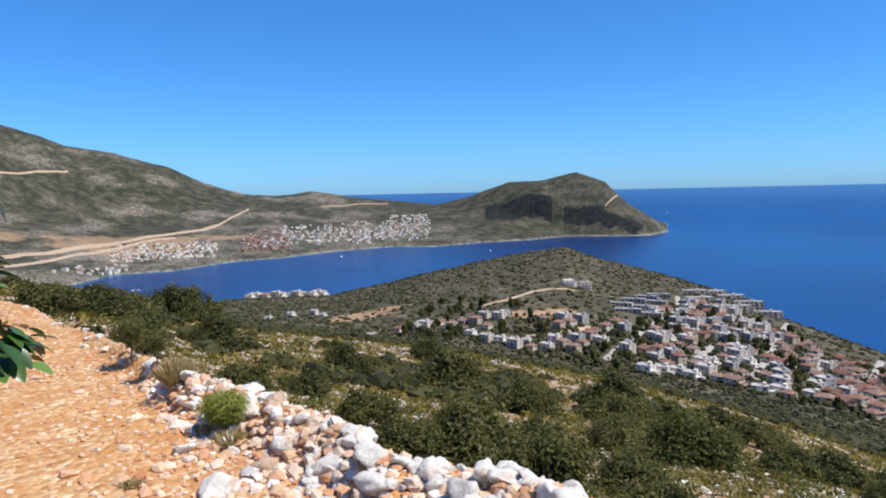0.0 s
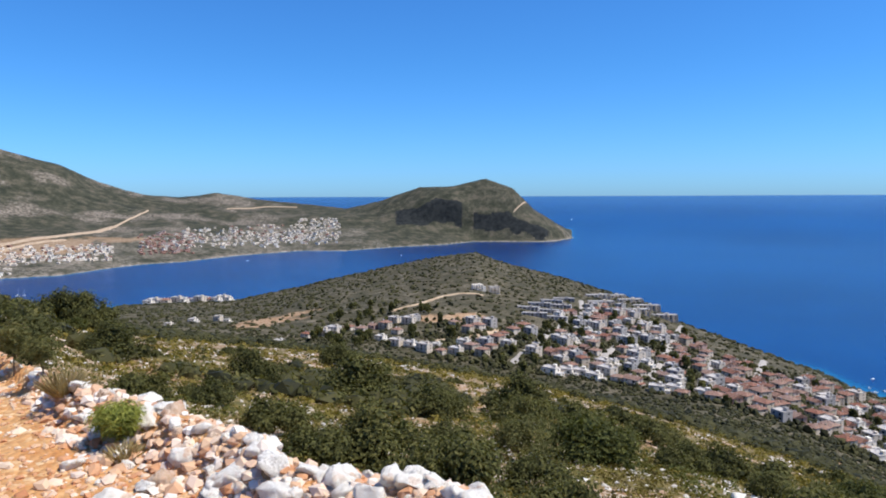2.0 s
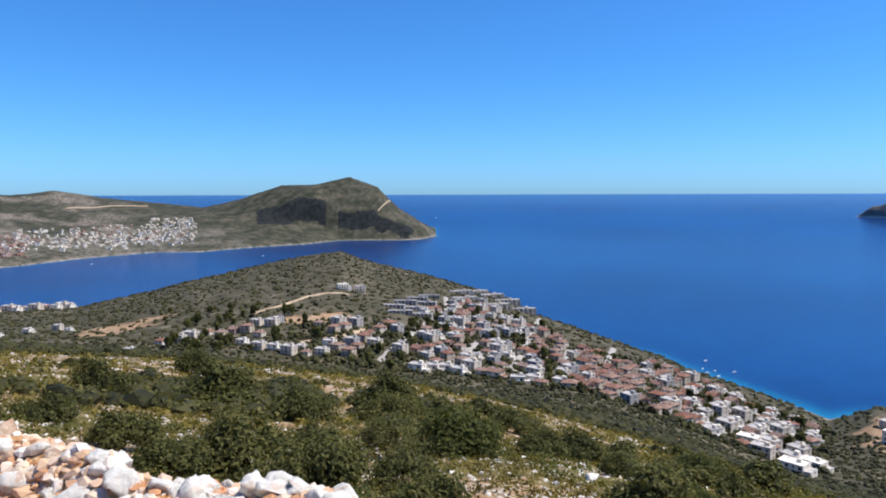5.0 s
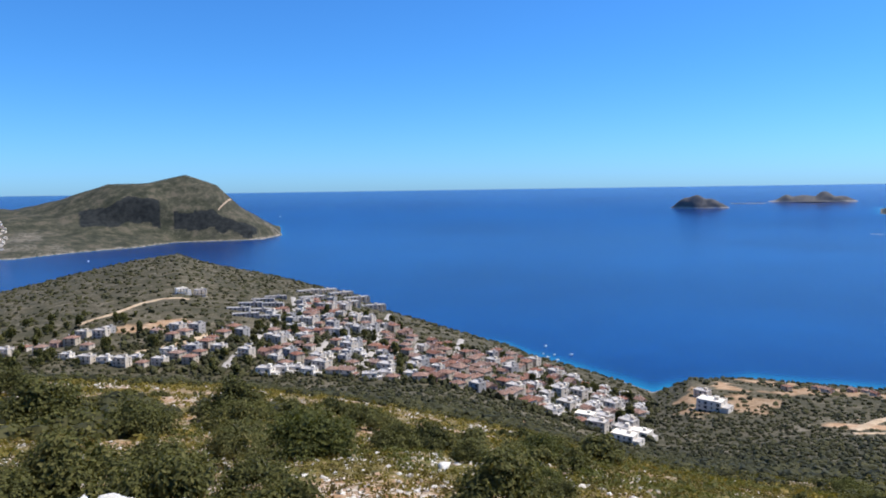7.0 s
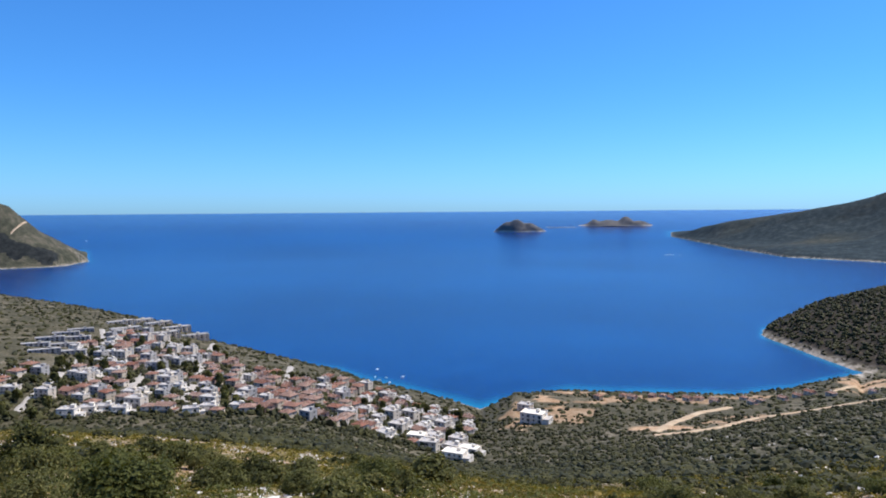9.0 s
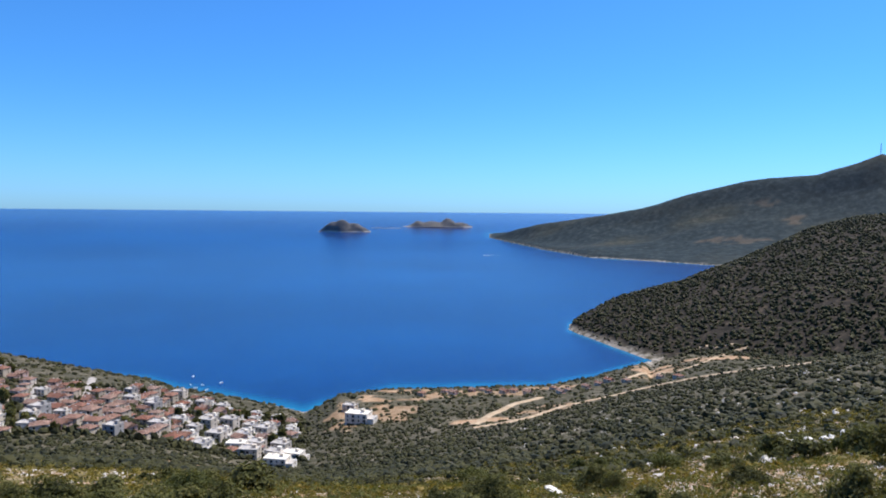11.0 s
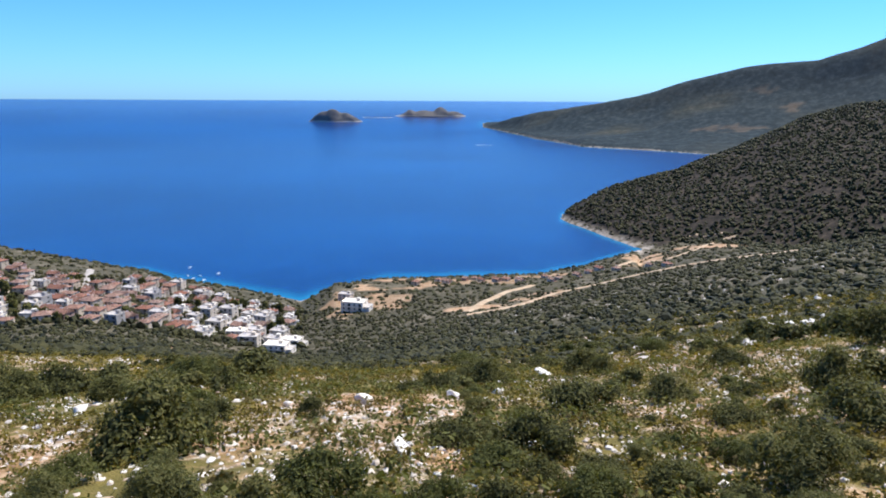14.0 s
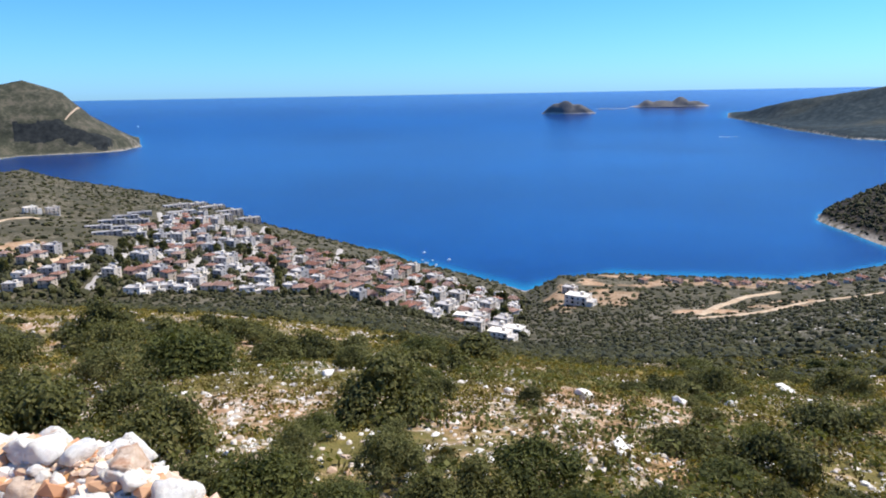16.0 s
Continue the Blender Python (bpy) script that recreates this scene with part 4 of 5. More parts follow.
# rows of terraced blocks near the top of the hill
for az, el, t in ((20.3, -7.95, 60), (21.6, -7.95, 62), (22.9, -8.25, 60), (24.2, -8.7, 60), (25.5, -9.4, 58), (20.6, -8.5, 62), (22.0, -8.7, 60), (23.3, -9.1, 60)):
    d = meet(az, el - 0.35)
    if d:
        site(ROWHOUSE, az, d, 0.8, t - 40, r=9)
for az, el, t in ((14.6, -9.4, -8), (15.6, -9.1, -8), (16.6, -8.8, -8), (17.6, -8.6, -8), (15.2, -9.9, -8), (16.3, -9.6, -8), (17.3, -9.2, -8), (16.9, -10.2, -8), (18.0, -9.8, -8)):
    d = meet(az, el)
    if d:
        site(GREYROW, az, d, 0.62, t, r=7)
# the bright blocks at the foot of the town and above the cove
for az, el, s, t in ((46.6, -20.3, 0.55, -25), (44.4, -19.5, 0.6, -20), (41.8, -18.0, 0.6, -25), (43.4, -18.8, 0.5, -22), (45.4, -19.6, 0.5, -28), (47.9, -19.9, 0.5, -24), (52.6, -16.4, 0.6, -25), (53.3, -17.3, 0.75, -25), (11.8, -8.05, 0.6, 20), (10.4, -7.8, 0.5, 10)):
    d = meet(az, el)
    if d:
        site(BIGWHITE if s != 0.6 else KINDS[4], az, d, s if s != 0.6 else 0.62, t, r=4.5)

# a white row along the foot of the town
for i in range(24):
    az = 16.5 + i * 0.62 + rng.uniform(-0.2, 0.2)
    if i % 5 == 3:
        continue
    d = meet(az, float(line(TOWN_FOOT, az)) + rng.uniform(0.0, 0.3))
    if d:
        site(KINDS[(3, 0, 3, 5)[i % 4]], az, d, rng.uniform(0.5, 0.66), rng.uniform(-30, -5), r=3.2)
# the dense rows between, street by street
count = 0
d = 318.0
while d < 720:
    step = math.degrees(11.4 / d)
    az = 8.6 + (d * 7.7 % 1.0) * step
    while az < 48.6:
        a = az + rng.uniform(-0.18, 0.18) * step
        dd = d + rng.uniform(-2.6, 2.6)
        el = math.degrees(math.atan2(float(ground_at(a, dd)[0]) - EYE_Z, dd))
        if line(TOWN_FOOT, a) < el < line(TOWN_TOP, a) and rng.random() < (0.95 if a > 17 else 0.5) and count < 430:
            p = rng.random()
            if a > 39:
                k = KINDS[0 if p < 0.16 else 3 if p < 0.62 else 4 if p < 0.80 else 5 if p < 0.90 else 2]
            elif a > 27:
                k = KINDS[0 if p < 0.26 else 1 if p < 0.46 else 2 if p < 0.68 else 5 if p < 0.84 else 4 if p < 0.92 else 6]
            else:
                k = KINDS[0 if p < 0.2 else 1 if p < 0.32 else 2 if p < 0.5 else 3 if p < 0.66 else 4 if p < 0.84 else 6]
            if site(k, a, dd, rng.uniform(0.46, 0.68), None if rng.random() < 0.8 else -48, r=4.5):
                count += 1
        az += step
    d += 11.0

# houses strung out on the scrubby saddle and by the water
for az, el, k, s in ((-12.8, -9.75, 3, 1.0), (-10.9, -9.8, 4, .9), (-10.2, -9.9, 3, .8), (-14.6, -9.9, 3, .8), (-2.6, -11.5, 4, 1.1), (-1.7, -11.3, 4, 1.1), (-3.9, -11.5, 0, 1.), (-6.2, -11.9, 3, .8), (-0.4, -11.0, 0, 1.), (0.6, -11.4, 1, 1.), (1.6, -11.0, 2, 1.),
                     (2.6, -11.0, 1, 1.1), (3.6, -11.4, 0, 1.), (4.6, -10.6, 4, 1.1), (5.1, -10.4, 6, 1.), (3.4, -10.5, 4, 1.), (2.2, -11.9, 3, 1.), (3.5, -12.4, 4, 1.), (4.7, -12.5, 3, 1.), (5.9, -12.9, 4, 1.), (6.9, -12.6, 3, .9), (7.3, -13.1, 0, .9)):
    d = meet(az, el)
    if d:
        site(KINDS[k], az, d, s * 0.54, r=3.0)
for i in range(15):
    az = -16.0 + i * 0.42
    site(KINDS[(3, 4, 3, 0)[i % 4]], az, 985 + (i * 37 % 22), 1.0, r=3.5)
for az, el, k in ((58.6, -15.3, 1), (60.6, -14.95, 0), (61.3, -15.1, 5), (62.9, -14.85, 2), (63.7, -14.75, 0), (64.3, -14.9, 5), (65.6, -14.9, 5), (66.4, -14.8, 0), (67.6, -14.9, 5), (69.7, -14.45, 0), (70.3, -14.7, 5), (70.9, -14.5, 0), (72.4, -14.2, 5), (73.4, -13.9, 5), (74.2, -13.6, 5), (75.6, -13.5, 0), (78.2, -13.0, 5), (79.6, -12.9, 0)):
    d = meet(az, el)
    if d:
        site(KINDS[k], az, d, rng.uniform(0.42, 0.6), r=3)


# far villages across the water: small plain houses
def plain_house(label, wall, roof_mat, red):
    root = new("village_house")
    part("wall", box(bmesh.new(), -6, 6, -5, 5, -6, 6.5), wall, root)
    if red:
        part("roof", hip_roof(12, 10, 6.5, 2.3, 0.5, roof_mat), roof_mat, root)
    else:
        part("roof", flat_roof(12.4, 10.4, 6.5), roof_mat, root)
    under("window", WINDOW, root, "", Matrix.Translation((1, -5.01, 4.4)) @ Matrix.Diagonal((1.3, 1, 1.3, 1)))
    tagged(root, label, "house", "houses of the far villages")
    return Kind(root)


FAR_KINDS = [plain_house("small white flat-roofed house across the bay", M_BRIGHT, M_FLAT, False), plain_house("small white house with a red roof across the bay", M_WHITE, M_TILE, True), plain_house("small pinkish house across the bay", M_PINK, M_FLAT, False)]
for a0, a1, e0, e1, n, mix in ((-26.0, -18.6, -4.75, -3.55, 64, 0), (-16.5, -12.8, -4.3, -2.7, 38, 2), (-13.5, -6.0, -4.1, -2.6, 58, 0), (-7.0, -1.2, -3.9, -2.0, 72, 0), (-31, -25, -5.6, -4.9, 10, 0)):
    for i in range(n):
        az = rng.uniform(a0, a1)
        el = rng.uniform(e0, e1)
        if mix == 0 and a1 == -1.2:
            el = rng.uniform(e0, -3.3 + (az - a0) / (a1 - a0) * 1.3)
        d = meet(az, el)
        if not d or d < 1300:
            continue
        k = FAR_KINDS[2 if mix == 2 and rng.random() < 0.6 else 1 if rng.random() < 0.2 else 0]
        site(k, az, d, rng.uniform(0.6, 1.0), rng.uniform(-40, 40), r=4)


# the many small cottages between them, too far off to tell apart
def cottages(name, spans, material, label):
    verts, faces = [], []
    for a0, a1, e0, e1, n in spans:
        for _ in range(n):
            az, el = rng.uniform(a0, a1), rng.uniform(e0, e1)
            d = meet(az, el)
            if not d or d < 1300:
                continue
            x, y = bearing(az, d)
            if not free(x, y, 2.5):
                continue
            taken.append((x, y, 2.5))
            p = spot(az, d, 1.0)
            w, l, h, yaw = rng.uniform(2.5, 5), rng.uniform(2.5, 4.5), rng.uniform(3.0, 5.5), rng.random() * 3
            c, q = math.cos(yaw), math.sin(yaw)
            o = len(verts)
            for z, k in ((-2, 1.0), (h, 1.0), (h + 0.15, 1.08), (h + 1.2, 0.3)):
                for i, j in ((-1, -1), (1, -1), (1, 1), (-1, 1)):
                    u, v = i * w * k, j * l * k
                    verts.append((p.x + u * c - v * q, p.y + u * q + v * c, p.z + z))
            for r in range(3):
                for i in range(4):
                    faces.append((o + r * 4 + i, o + r * 4 + (i + 1) % 4, o + r * 4 + 4 + (i + 1) % 4, o + r * 4 + 4 + i))
            faces.append((o + 12, o + 13, o + 14, o + 15))
    return tagged(new(name, mesh_of(name, verts, faces, material)), label, "houses", kind="stuff")


cottages("white_cottages", ((-26, -18.4, -4.8, -3.5, 150), (-13.4, -7.0, -3.9, -2.4, 120), (-7.2, -4.0, -3.8, -2.3, 80), (-4.4, -1.0, -3.6, -1.8, 130), (-30, -25, -5.6, -4.9, 14)), M_WHITE, "dense small white cottages climbing the far slope")
cottages("red_cottages", ((-16.6, -12.6, -4.4, -2.8, 130), (-26, -18.4, -4.6, -3.4, 30), (-10, -2, -3.6, -2.2, 30)), M_ROSE, "dense reddish-brown cottages on the far slope")


# boats at their moorings
def boat_kind(mast):
    root = new("sailing_boat" if mast else "motor_boat")
    bm = bmesh.new()
    ring = [(-4.5, -1.3), (1.5, -1.4), (4.6, 0), (1.5, 1.4), (-4.5, 1.3)]
    prism(bm, [(x * 0.85, y * 0.7, -0.4) for x, y in ring], [(x, y, 0.95) for x, y in ring])
    part("hull", bm, M_TANK, root)
    cabin = part("cabin", box(bmesh.new(), -2.2, 1.6, -0.9, 0.9, 0.95, 2.0, 0.15), M_TANK, root)
    part("windscreen", box(bmesh.new(), 1.6, 1.75, -0.8, 0.8, 1.2, 1.9), M_PANE, cabin)
    if mast:
        part("mast", tube(bmesh.new(), [(0.6, 0, 2), (0.6, 0, 15)], [0.16, 0.08], 6), M_TANK, root)
        part("boom", tube(bmesh.new(), [(0.5, 0, 2.6), (-4.0, 0, 2.7)], [0.12, 0.1], 6), M_TANK, root)
    tagged(root, "white sailing yacht with a bare mast on the water" if mast else "small white motor boat moored on blue water", "boat", "boats in the bay")
    return Kind(root)


MOTOR, SAIL = boat_kind(False), boat_kind(True)
for az, el, turn, k, s in ((40.12, -13.0, 20, MOTOR, 1.0), (42.25, -13.65, 5, MOTOR, 1.0), (39.9, -13.62, 60, MOTOR, 0.9), (40.3, -13.9, -20, MOTOR, 0.9), (41.1, -14.1, 10, MOTOR, 1.0), (40.8, -13.7, 100, MOTOR, 0.7), (-24.6, -6.95, 30, SAIL, 1.4), (-24.2, -6.95, 10, SAIL, 1.4), (4.0, -4.9, 40, MOTOR, 1.4), (18.2, -1.95, 20, MOTOR, 2.0), (-8.5, -5.1, 20, MOTOR, 1.3)):
    d = EYE_Z / math.tan(radians(-el))
    x, y, z = place(np.array([az]), np.array([d]), np.array([0.0]))
    s *= 0.55
    k.put((float(x[0]), float(y[0]), float(z[0])), radians(turn), (s, s, s))

# ======================= shrubs, rocks, gravel =======================
nrng = np.random.default_rng(5)


def shrub_kind(name, label, leaf_mat, n, leaf, blobs, flat, slim, seed, limbs=6):
    rg = np.random.default_rng(seed)
    bl = dome_blobs(rg, blobs, flat)
    root = new(name)
    v, f = leaf_cloud(rg, bl, n, leaf, slim)
    under("foliage", mesh_of("foliage", v, f, leaf_mat), root)
    x, y, z, r = bl[0]
    part("trunk", tube(bmesh.new(), [(0, 0, -0.25), (x * 0.35, y * 0.35, z * 0.45), (x, y, z)], [0.06, 0.04, 0.012], 5), M_BARK, root, "thin grey-brown stem")
    tagged(root, label, "shrub", "maquis shrubs on the slope")
    return Kind(root)


NEAR_SHRUBS = [
    shrub_kind("kermes_oak", "dense dark green kermes oak shrub on stony ground", M_OAK, 4400, 0.036, 24, 0.85, 0.55, 11),
    shrub_kind("kermes_oak", "dense dark green kermes oak shrub on stony ground", M_OAK, 4200, 0.038, 19, 0.75, 0.55, 12),
    shrub_kind("mastic_shrub", "rounded mid-green mastic shrub among pale stones", M_MASTIC, 4300, 0.036, 22, 0.70, 0.45, 13),
    shrub_kind("olive_shrub", "grey-green feathery shrub with upright twigs", M_OLIVE, 3800, 0.048, 20, 0.95, 0.25, 14),
    shrub_kind("kermes_oak", "low spreading dark green oak scrub", M_OAK, 4000, 0.038, 19, 0.55, 0.55, 15),
]
MID_SHRUBS = [
    shrub_kind("kermes_oak", "dark green kermes oak shrub on the dry slope", M_OAK, 900, 0.075, 14, 0.75, 0.6, 21, 4),
    shrub_kind("kermes_oak", "dark green kermes oak shrub on the dry slope", M_OAK, 900, 0.078, 12, 0.60, 0.6, 22, 4),
    shrub_kind("mastic_shrub", "mid-green mastic shrub on the dry slope", M_MASTIC, 900, 0.078, 13, 0.65, 0.5, 23, 4),
    shrub_kind("olive_shrub", "grey-green shrub on the dry slope", M_OLIVE, 560, 0.10, 12, 0.75, 0.35, 24, 4),
]
# bearing, angle of the foot, breadth in degrees, kind
LEFT_SHRUBS = ((-8.3, -14.9, 5.0, 0), (-12.3, -15.9, 5.2, 4), (-16.4, -15.1, 5.7, 4), (0.5, -16.8, 8.0, 0), (-6.8, -18.8, 6.2, 1), (1.9, -21.7, 10.4, 0), (8.1, -24.6, 11.4, 1), (6.8, -18.1, 5.7, 1), (14.2, -18.7, 5.7, 1), (20.0, -21.0, 8.0, 0), (-18.5, -12.1, 5.7, 0),
               (-26.9, -8.5, 5.2, 1), (-20.1, -9.7, 4.7, 0), (-24.3, -12.3, 6.2, 3), (-1.4, -14.0, 4.3, 0), (24.6, -19.5, 5.7, 4), (29.3, -21.2, 6.2, 4), (-3.5, -21.1, 7.1, 1), (15.6, -23.7, 8.0, 4), (-30.5, -8.0, 5, 1), (-22.0, -9.0, 5, 1))
RIGHT_SHRUBS = (
    (31, -33.5, 9.0, 2), (40, -34, 9.0, 0), (20, -31, 9.0, 0), (14, -30, 8.0, 1), (28, -29.5, 6.0, 3), (54, -34, 7.0, 2), (61, -33.5, 8.0, 2), (67, -33.5, 8.0, 0), (75, -32, 8.0, 2), (82, -30, 7.0, 4),
    (14.0, -18.1, 6.5, 0), (19.7, -21.3, 9.3, 2), (27.1, -21.2, 5.1, 1), (14.2, -21.5, 7.0, 3), (36.6, -26.7, 11.1, 0), (36.4, -31.7, 8.7, 3), (17.8, -26.8, 9.7, 1), (8.4, -23.4, 8.8, 0), (11.0, -27.0, 9.2, 2),
    (50.0, -31.8, 10.5, 2), (24.7, -31.7, 10.9, 2), (44.8, -33.3, 8.6, 0), (49.4, -25.4, 3.2, 0), (63.1, -27.9, 7.4, 4), (69.5, -28.6, 8.7, 4), (64.9, -23.0, 5.6, 4), (64.2, -25.4, 3.2, 1), (74.1, -24.8, 7.9, 4),
    (39.3, -22.0, 5.6, 2), (33.3, -22.3, 3.7, 0), (60.5, -23.6, 4.2, 4), (73.4, -22.0, 4.2, 0), (30.0, -27.3, 5.5, 2), (7.8, -20.1, 4.2, 1), (80.5, -23.3, 5.1, 0), (86.2, -23.9, 5.1, 4), (92.5, -20.7, 6.1, 0),
    (94.3, -22.2, 7.0, 1), (98.3, -22.1, 5.1, 4), (90.9, -27.6, 10.1, 3), (84.9, -20.1, 3.7, 1), (94.5, -16.9, 5.2, 0), (65.0, -23.3, 4.2, 0), (63.0, -21.9, 3.3, 2), (70.0, -21.7, 3.3, 4), (100.0, -17.5, 3.7, 1),
    (78.8, -19.8, 3.3, 2), (75.0, -21.9, 2.8, 3), (58.1, -24.1, 2.8, 1), (97.1, -15.6, 2.8, 0))
# open stony clearings: bearing, angle, half-breadth in degrees
CLEARINGS = (
    (52.4, -26.4, 7.1), (47.4, -28.8, 3.8), (25.0, -23.2, 5.2), (33.2, -24.5, 3.3), (57.6, -30.7, 4.7), (9.9, -18.5, 2.4), (68.0, -23.8, 2.8), (55.5, -28.8, 4.3), (55.2, -26.4, 6.2),
    (47.2, -25.3, 3.8), (99.9, -23.1, 2.8), (82.9, -23.8, 2.8), (46.3, -26.8, 4.3), (74.2, -26.0, 3.3))
grown = []
for az, el, wide, k in LEFT_SHRUBS + RIGHT_SHRUBS:
    d = meet(az, el, float(line(TERRACE_EDGE, az)) + 4.2)
    if not d or d > 160:
        continue
    r = d * radians(wide) / 2 * 1.0
    x, y = bearing(az, d)
    grown.append((x, y, r * 0.8))
    NEAR_SHRUBS[k].put(spot(az, d, 0.05 * r), nrng.random() * 6.28, (r, r, r * (0.9 + 0.25 * nrng.random())))


def crowded(x, y, r):
    return any((x - a) ** 2 + (y - b) ** 2 < (r * 0.8 + c) ** 2 for a, b, c in grown)


# the rest of the near slope
tries, made = 0, 0
while made < 242 and tries < 6000:
    tries += 1
    az = nrng.uniform(-34, 105)
    d = 7.0 * (70 / 7.0) ** (nrng.random() ** 0.85)
    if d < float(line(TERRACE_EDGE, az)) + 5:
        continue
    x, y = bearing(az, d)
    if d > 9 and float(ripple(np.array([x]), np.array([y]), 9.0, 3, 52)[0]) < (0.32 if az < 34 else 0.12):
        continue
    if d > 32 and float(ripple(np.array([x]), np.array([y]), 26.0, 3, 51)[0]) < -0.1:
        continue
    r = nrng.uniform(0.32, 1.0) * (1.0 if d < 20 else 1.5)
    if d < 24:
        r *= 0.55
    low = math.degrees(math.atan2(float(ground_at(az, d)[0]) - EYE_Z, d))
    if crowded(x, y, r) or any(math.hypot((az - ca) * 0.9, (low - ce) * 1.6) < cw + 1.2 for ca, ce, cw in CLEARINGS):
        continue
    grown.append((x, y, r * 0.8))
    k = NEAR_SHRUBS[nrng.integers(0, 5)] if d < 19 else MID_SHRUBS[int(nrng.choice(4, p=(0.38, 0.28, 0.22, 0.12)))]
    k.put(spot(az, d, 0.05), nrng.random() * 6.28, (r, r * nrng.uniform(0.85, 1.15), r * nrng.uniform(0.75, 1.1)))
    made += 1


def tris_ball():
    t = (1 + 5 ** 0.5) / 2
    v = np.array([(-1, t, 0), (1, t, 0), (-1, -t, 0), (1, -t, 0), (0, -1, t), (0, 1, t), (0, -1, -t), (0, 1, -t), (t, 0, -1), (t, 0, 1), (-t, 0, -1), (-t, 0, 1)], float)
    v /= np.linalg.norm(v[0])
    f = np.array([(0, 11, 5), (0, 5, 1), (0, 1, 7), (0, 7, 10), (0, 10, 11), (1, 5, 9), (5, 11, 4), (11, 10, 2), (10, 7, 6), (7, 1, 8), (3, 9, 4), (3, 4, 2), (3, 2, 6), (3, 6, 8), (3, 8, 9), (4, 9, 5), (2, 4, 11), (6, 2, 10), (8, 6, 7), (9, 8, 1)])
    return v, f


BALL_V, BALL_F = tris_ball()


def scatter(name, az, d, size, squash, material, label, category, ragged=0.45, lift=0.3, parent=None, smooth=False):
    """Many small lumps of uneven shape joined in one mesh."""
    n = az.size
    z = ground_at(az, d)
    x, y, zz = place(az, d, z)
    wob = 1 + nrng.uniform(-ragged, ragged, (n, 12, 1))
    a = nrng.random(n) * 6.283
    v = BALL_V[None] * wob * size[:, None, None] * np.stack([nrng.uniform(0.75, 1.3, n), np.ones(n), squash], -1)[:, None]
    c, s = np.cos(a)[:, None], np.sin(a)[:, None]
    v = np.stack([v[..., 0] * c - v[..., 1] * s, v[..., 0] * s + v[..., 1] * c, v[..., 2]], -1)
    v += np.stack([x, y, zz + size * squash * lift], -1)[:, None]
    f = (BALL_F[None] + (np.arange(n) * 12)[:, None, None]).reshape(-1, 3)
    me = bpy.data.meshes.new(name)
    me.from_pydata(v.reshape(-1, 3).tolist(), [], f.tolist())
    me.materials.append(material)
    if smooth:
        me.polygons.foreach_set("use_smooth", [True] * len(me.polygons))
    ob = new(name, me)
    if parent:
        ob.parent = parent
    return tagged(ob, label, category, kind="stuff")


# cushions of leaves, joined
def tufts(name, az, d, size, blades, material, label, tall=0.62, leaf=1.0):
    n = az.size
    x, y, z = place(az, d, ground_at(az, d))
    ang = nrng.random((n, blades)) * 6.283
    up = nrng.random((n, blades)) ** 0.8
    q = np.sqrt(1 - up ** 2)
    out = np.stack([np.cos(ang) * q, np.sin(ang) * q, up], -1)
    wob = nrng.uniform(0.72, 1.12, (n, blades, 1))
    c = np.stack([x, y, z], -1)[:, None] + out * wob * size[:, None, None] * np.array([1, 1, tall])
    c, out = c.reshape(-1, 3), out.reshape(-1, 3)
    m = c.shape[0]
    sz = np.repeat(size, blades)[:, None] * nrng.uniform(0.20, 0.38, (m, 1)) * leaf
    nrm = out + nrng.normal(size=(m, 3)) * 0.45
    t = np.cross(nrm, nrng.normal(size=(m, 3)))
    t /= np.linalg.norm(t, axis=1)[:, None]
    b = np.cross(nrm, t)
    b /= np.linalg.norm(b, axis=1)[:, None]
    v = np.stack([c - t * sz, c + b * sz * 0.6, c + t * sz, c - b * sz * 0.6], 1).reshape(-1, 3)
    me = bpy.data.meshes.new(name)
    me.from_pydata(v.tolist(), [], np.arange(m * 4).reshape(m, 4).tolist())
    me.materials.append(material)
    return tagged(new(name, me), label, "undergrowth", kind="stuff")


# scrub of the middle distance: every bush real, one sheet of them
def wild(n, d0, d1, power):
    az = nrng.uniform(-36, 105, n)
    d = (d0 ** power + (d1 ** power - d0 ** power) * nrng.random(n)) ** (1 / power)
    return az, d


def bush_field():
    azs, ds, sizes = [], [], []
    for n, d0, d1, p in ((7000, 34, 150, 1.35), (24000, 110, 430, 1.6), (30000, 400, 1350, 1.7)):
        az, d = wild(n, d0, d1, p)
        x, y = np.sin(np.radians(az)) * d, np.cos(np.radians(az)) * d
        z = ground_at(az, d)
        el = np.degrees(np.arctan2(z - EYE_Z, d))
        keep = (z > 2.5) & ((d > 95) | (ripple(x, y, 13.0, 3, 62) > 0.16 - 0.12 * np.clip((d - 45) / 40, 0, 1))) & (ripple(x, y, 30.0, 4, 61) > -0.45 - 0.6 * (d > 90)) & (nrng.random(n) > 0.36 * np.clip((az - 58) / 10, 0, 1) * (d > 90) * (d < 480))
        keep &= bare_mask(az, d, x, y) < 0.3 + 0.6 * (nrng.random(n) < 0.35)
        in_town = (az > 8.5) & (az < 48.6) & (el < np.array([float(line(TOWN_TOP, a)) for a in az])) & (el > np.array([float(line(TOWN_FOOT, a)) for a in az])) & (d > 290)
        keep &= ~in_town | (nrng.random(n) < 0.75)
        azs.append(az[keep])
        ds.append(d[keep])
        sizes.append((nrng.uniform(0.5, 1.25, n) * (1.0 if d0 < 50 else 1.25 if d0 < 200 else 1.7))[keep])
    return np.concatenate(azs), np.concatenate(ds), np.concatenate(sizes)


faz, fd, fs = bush_field()
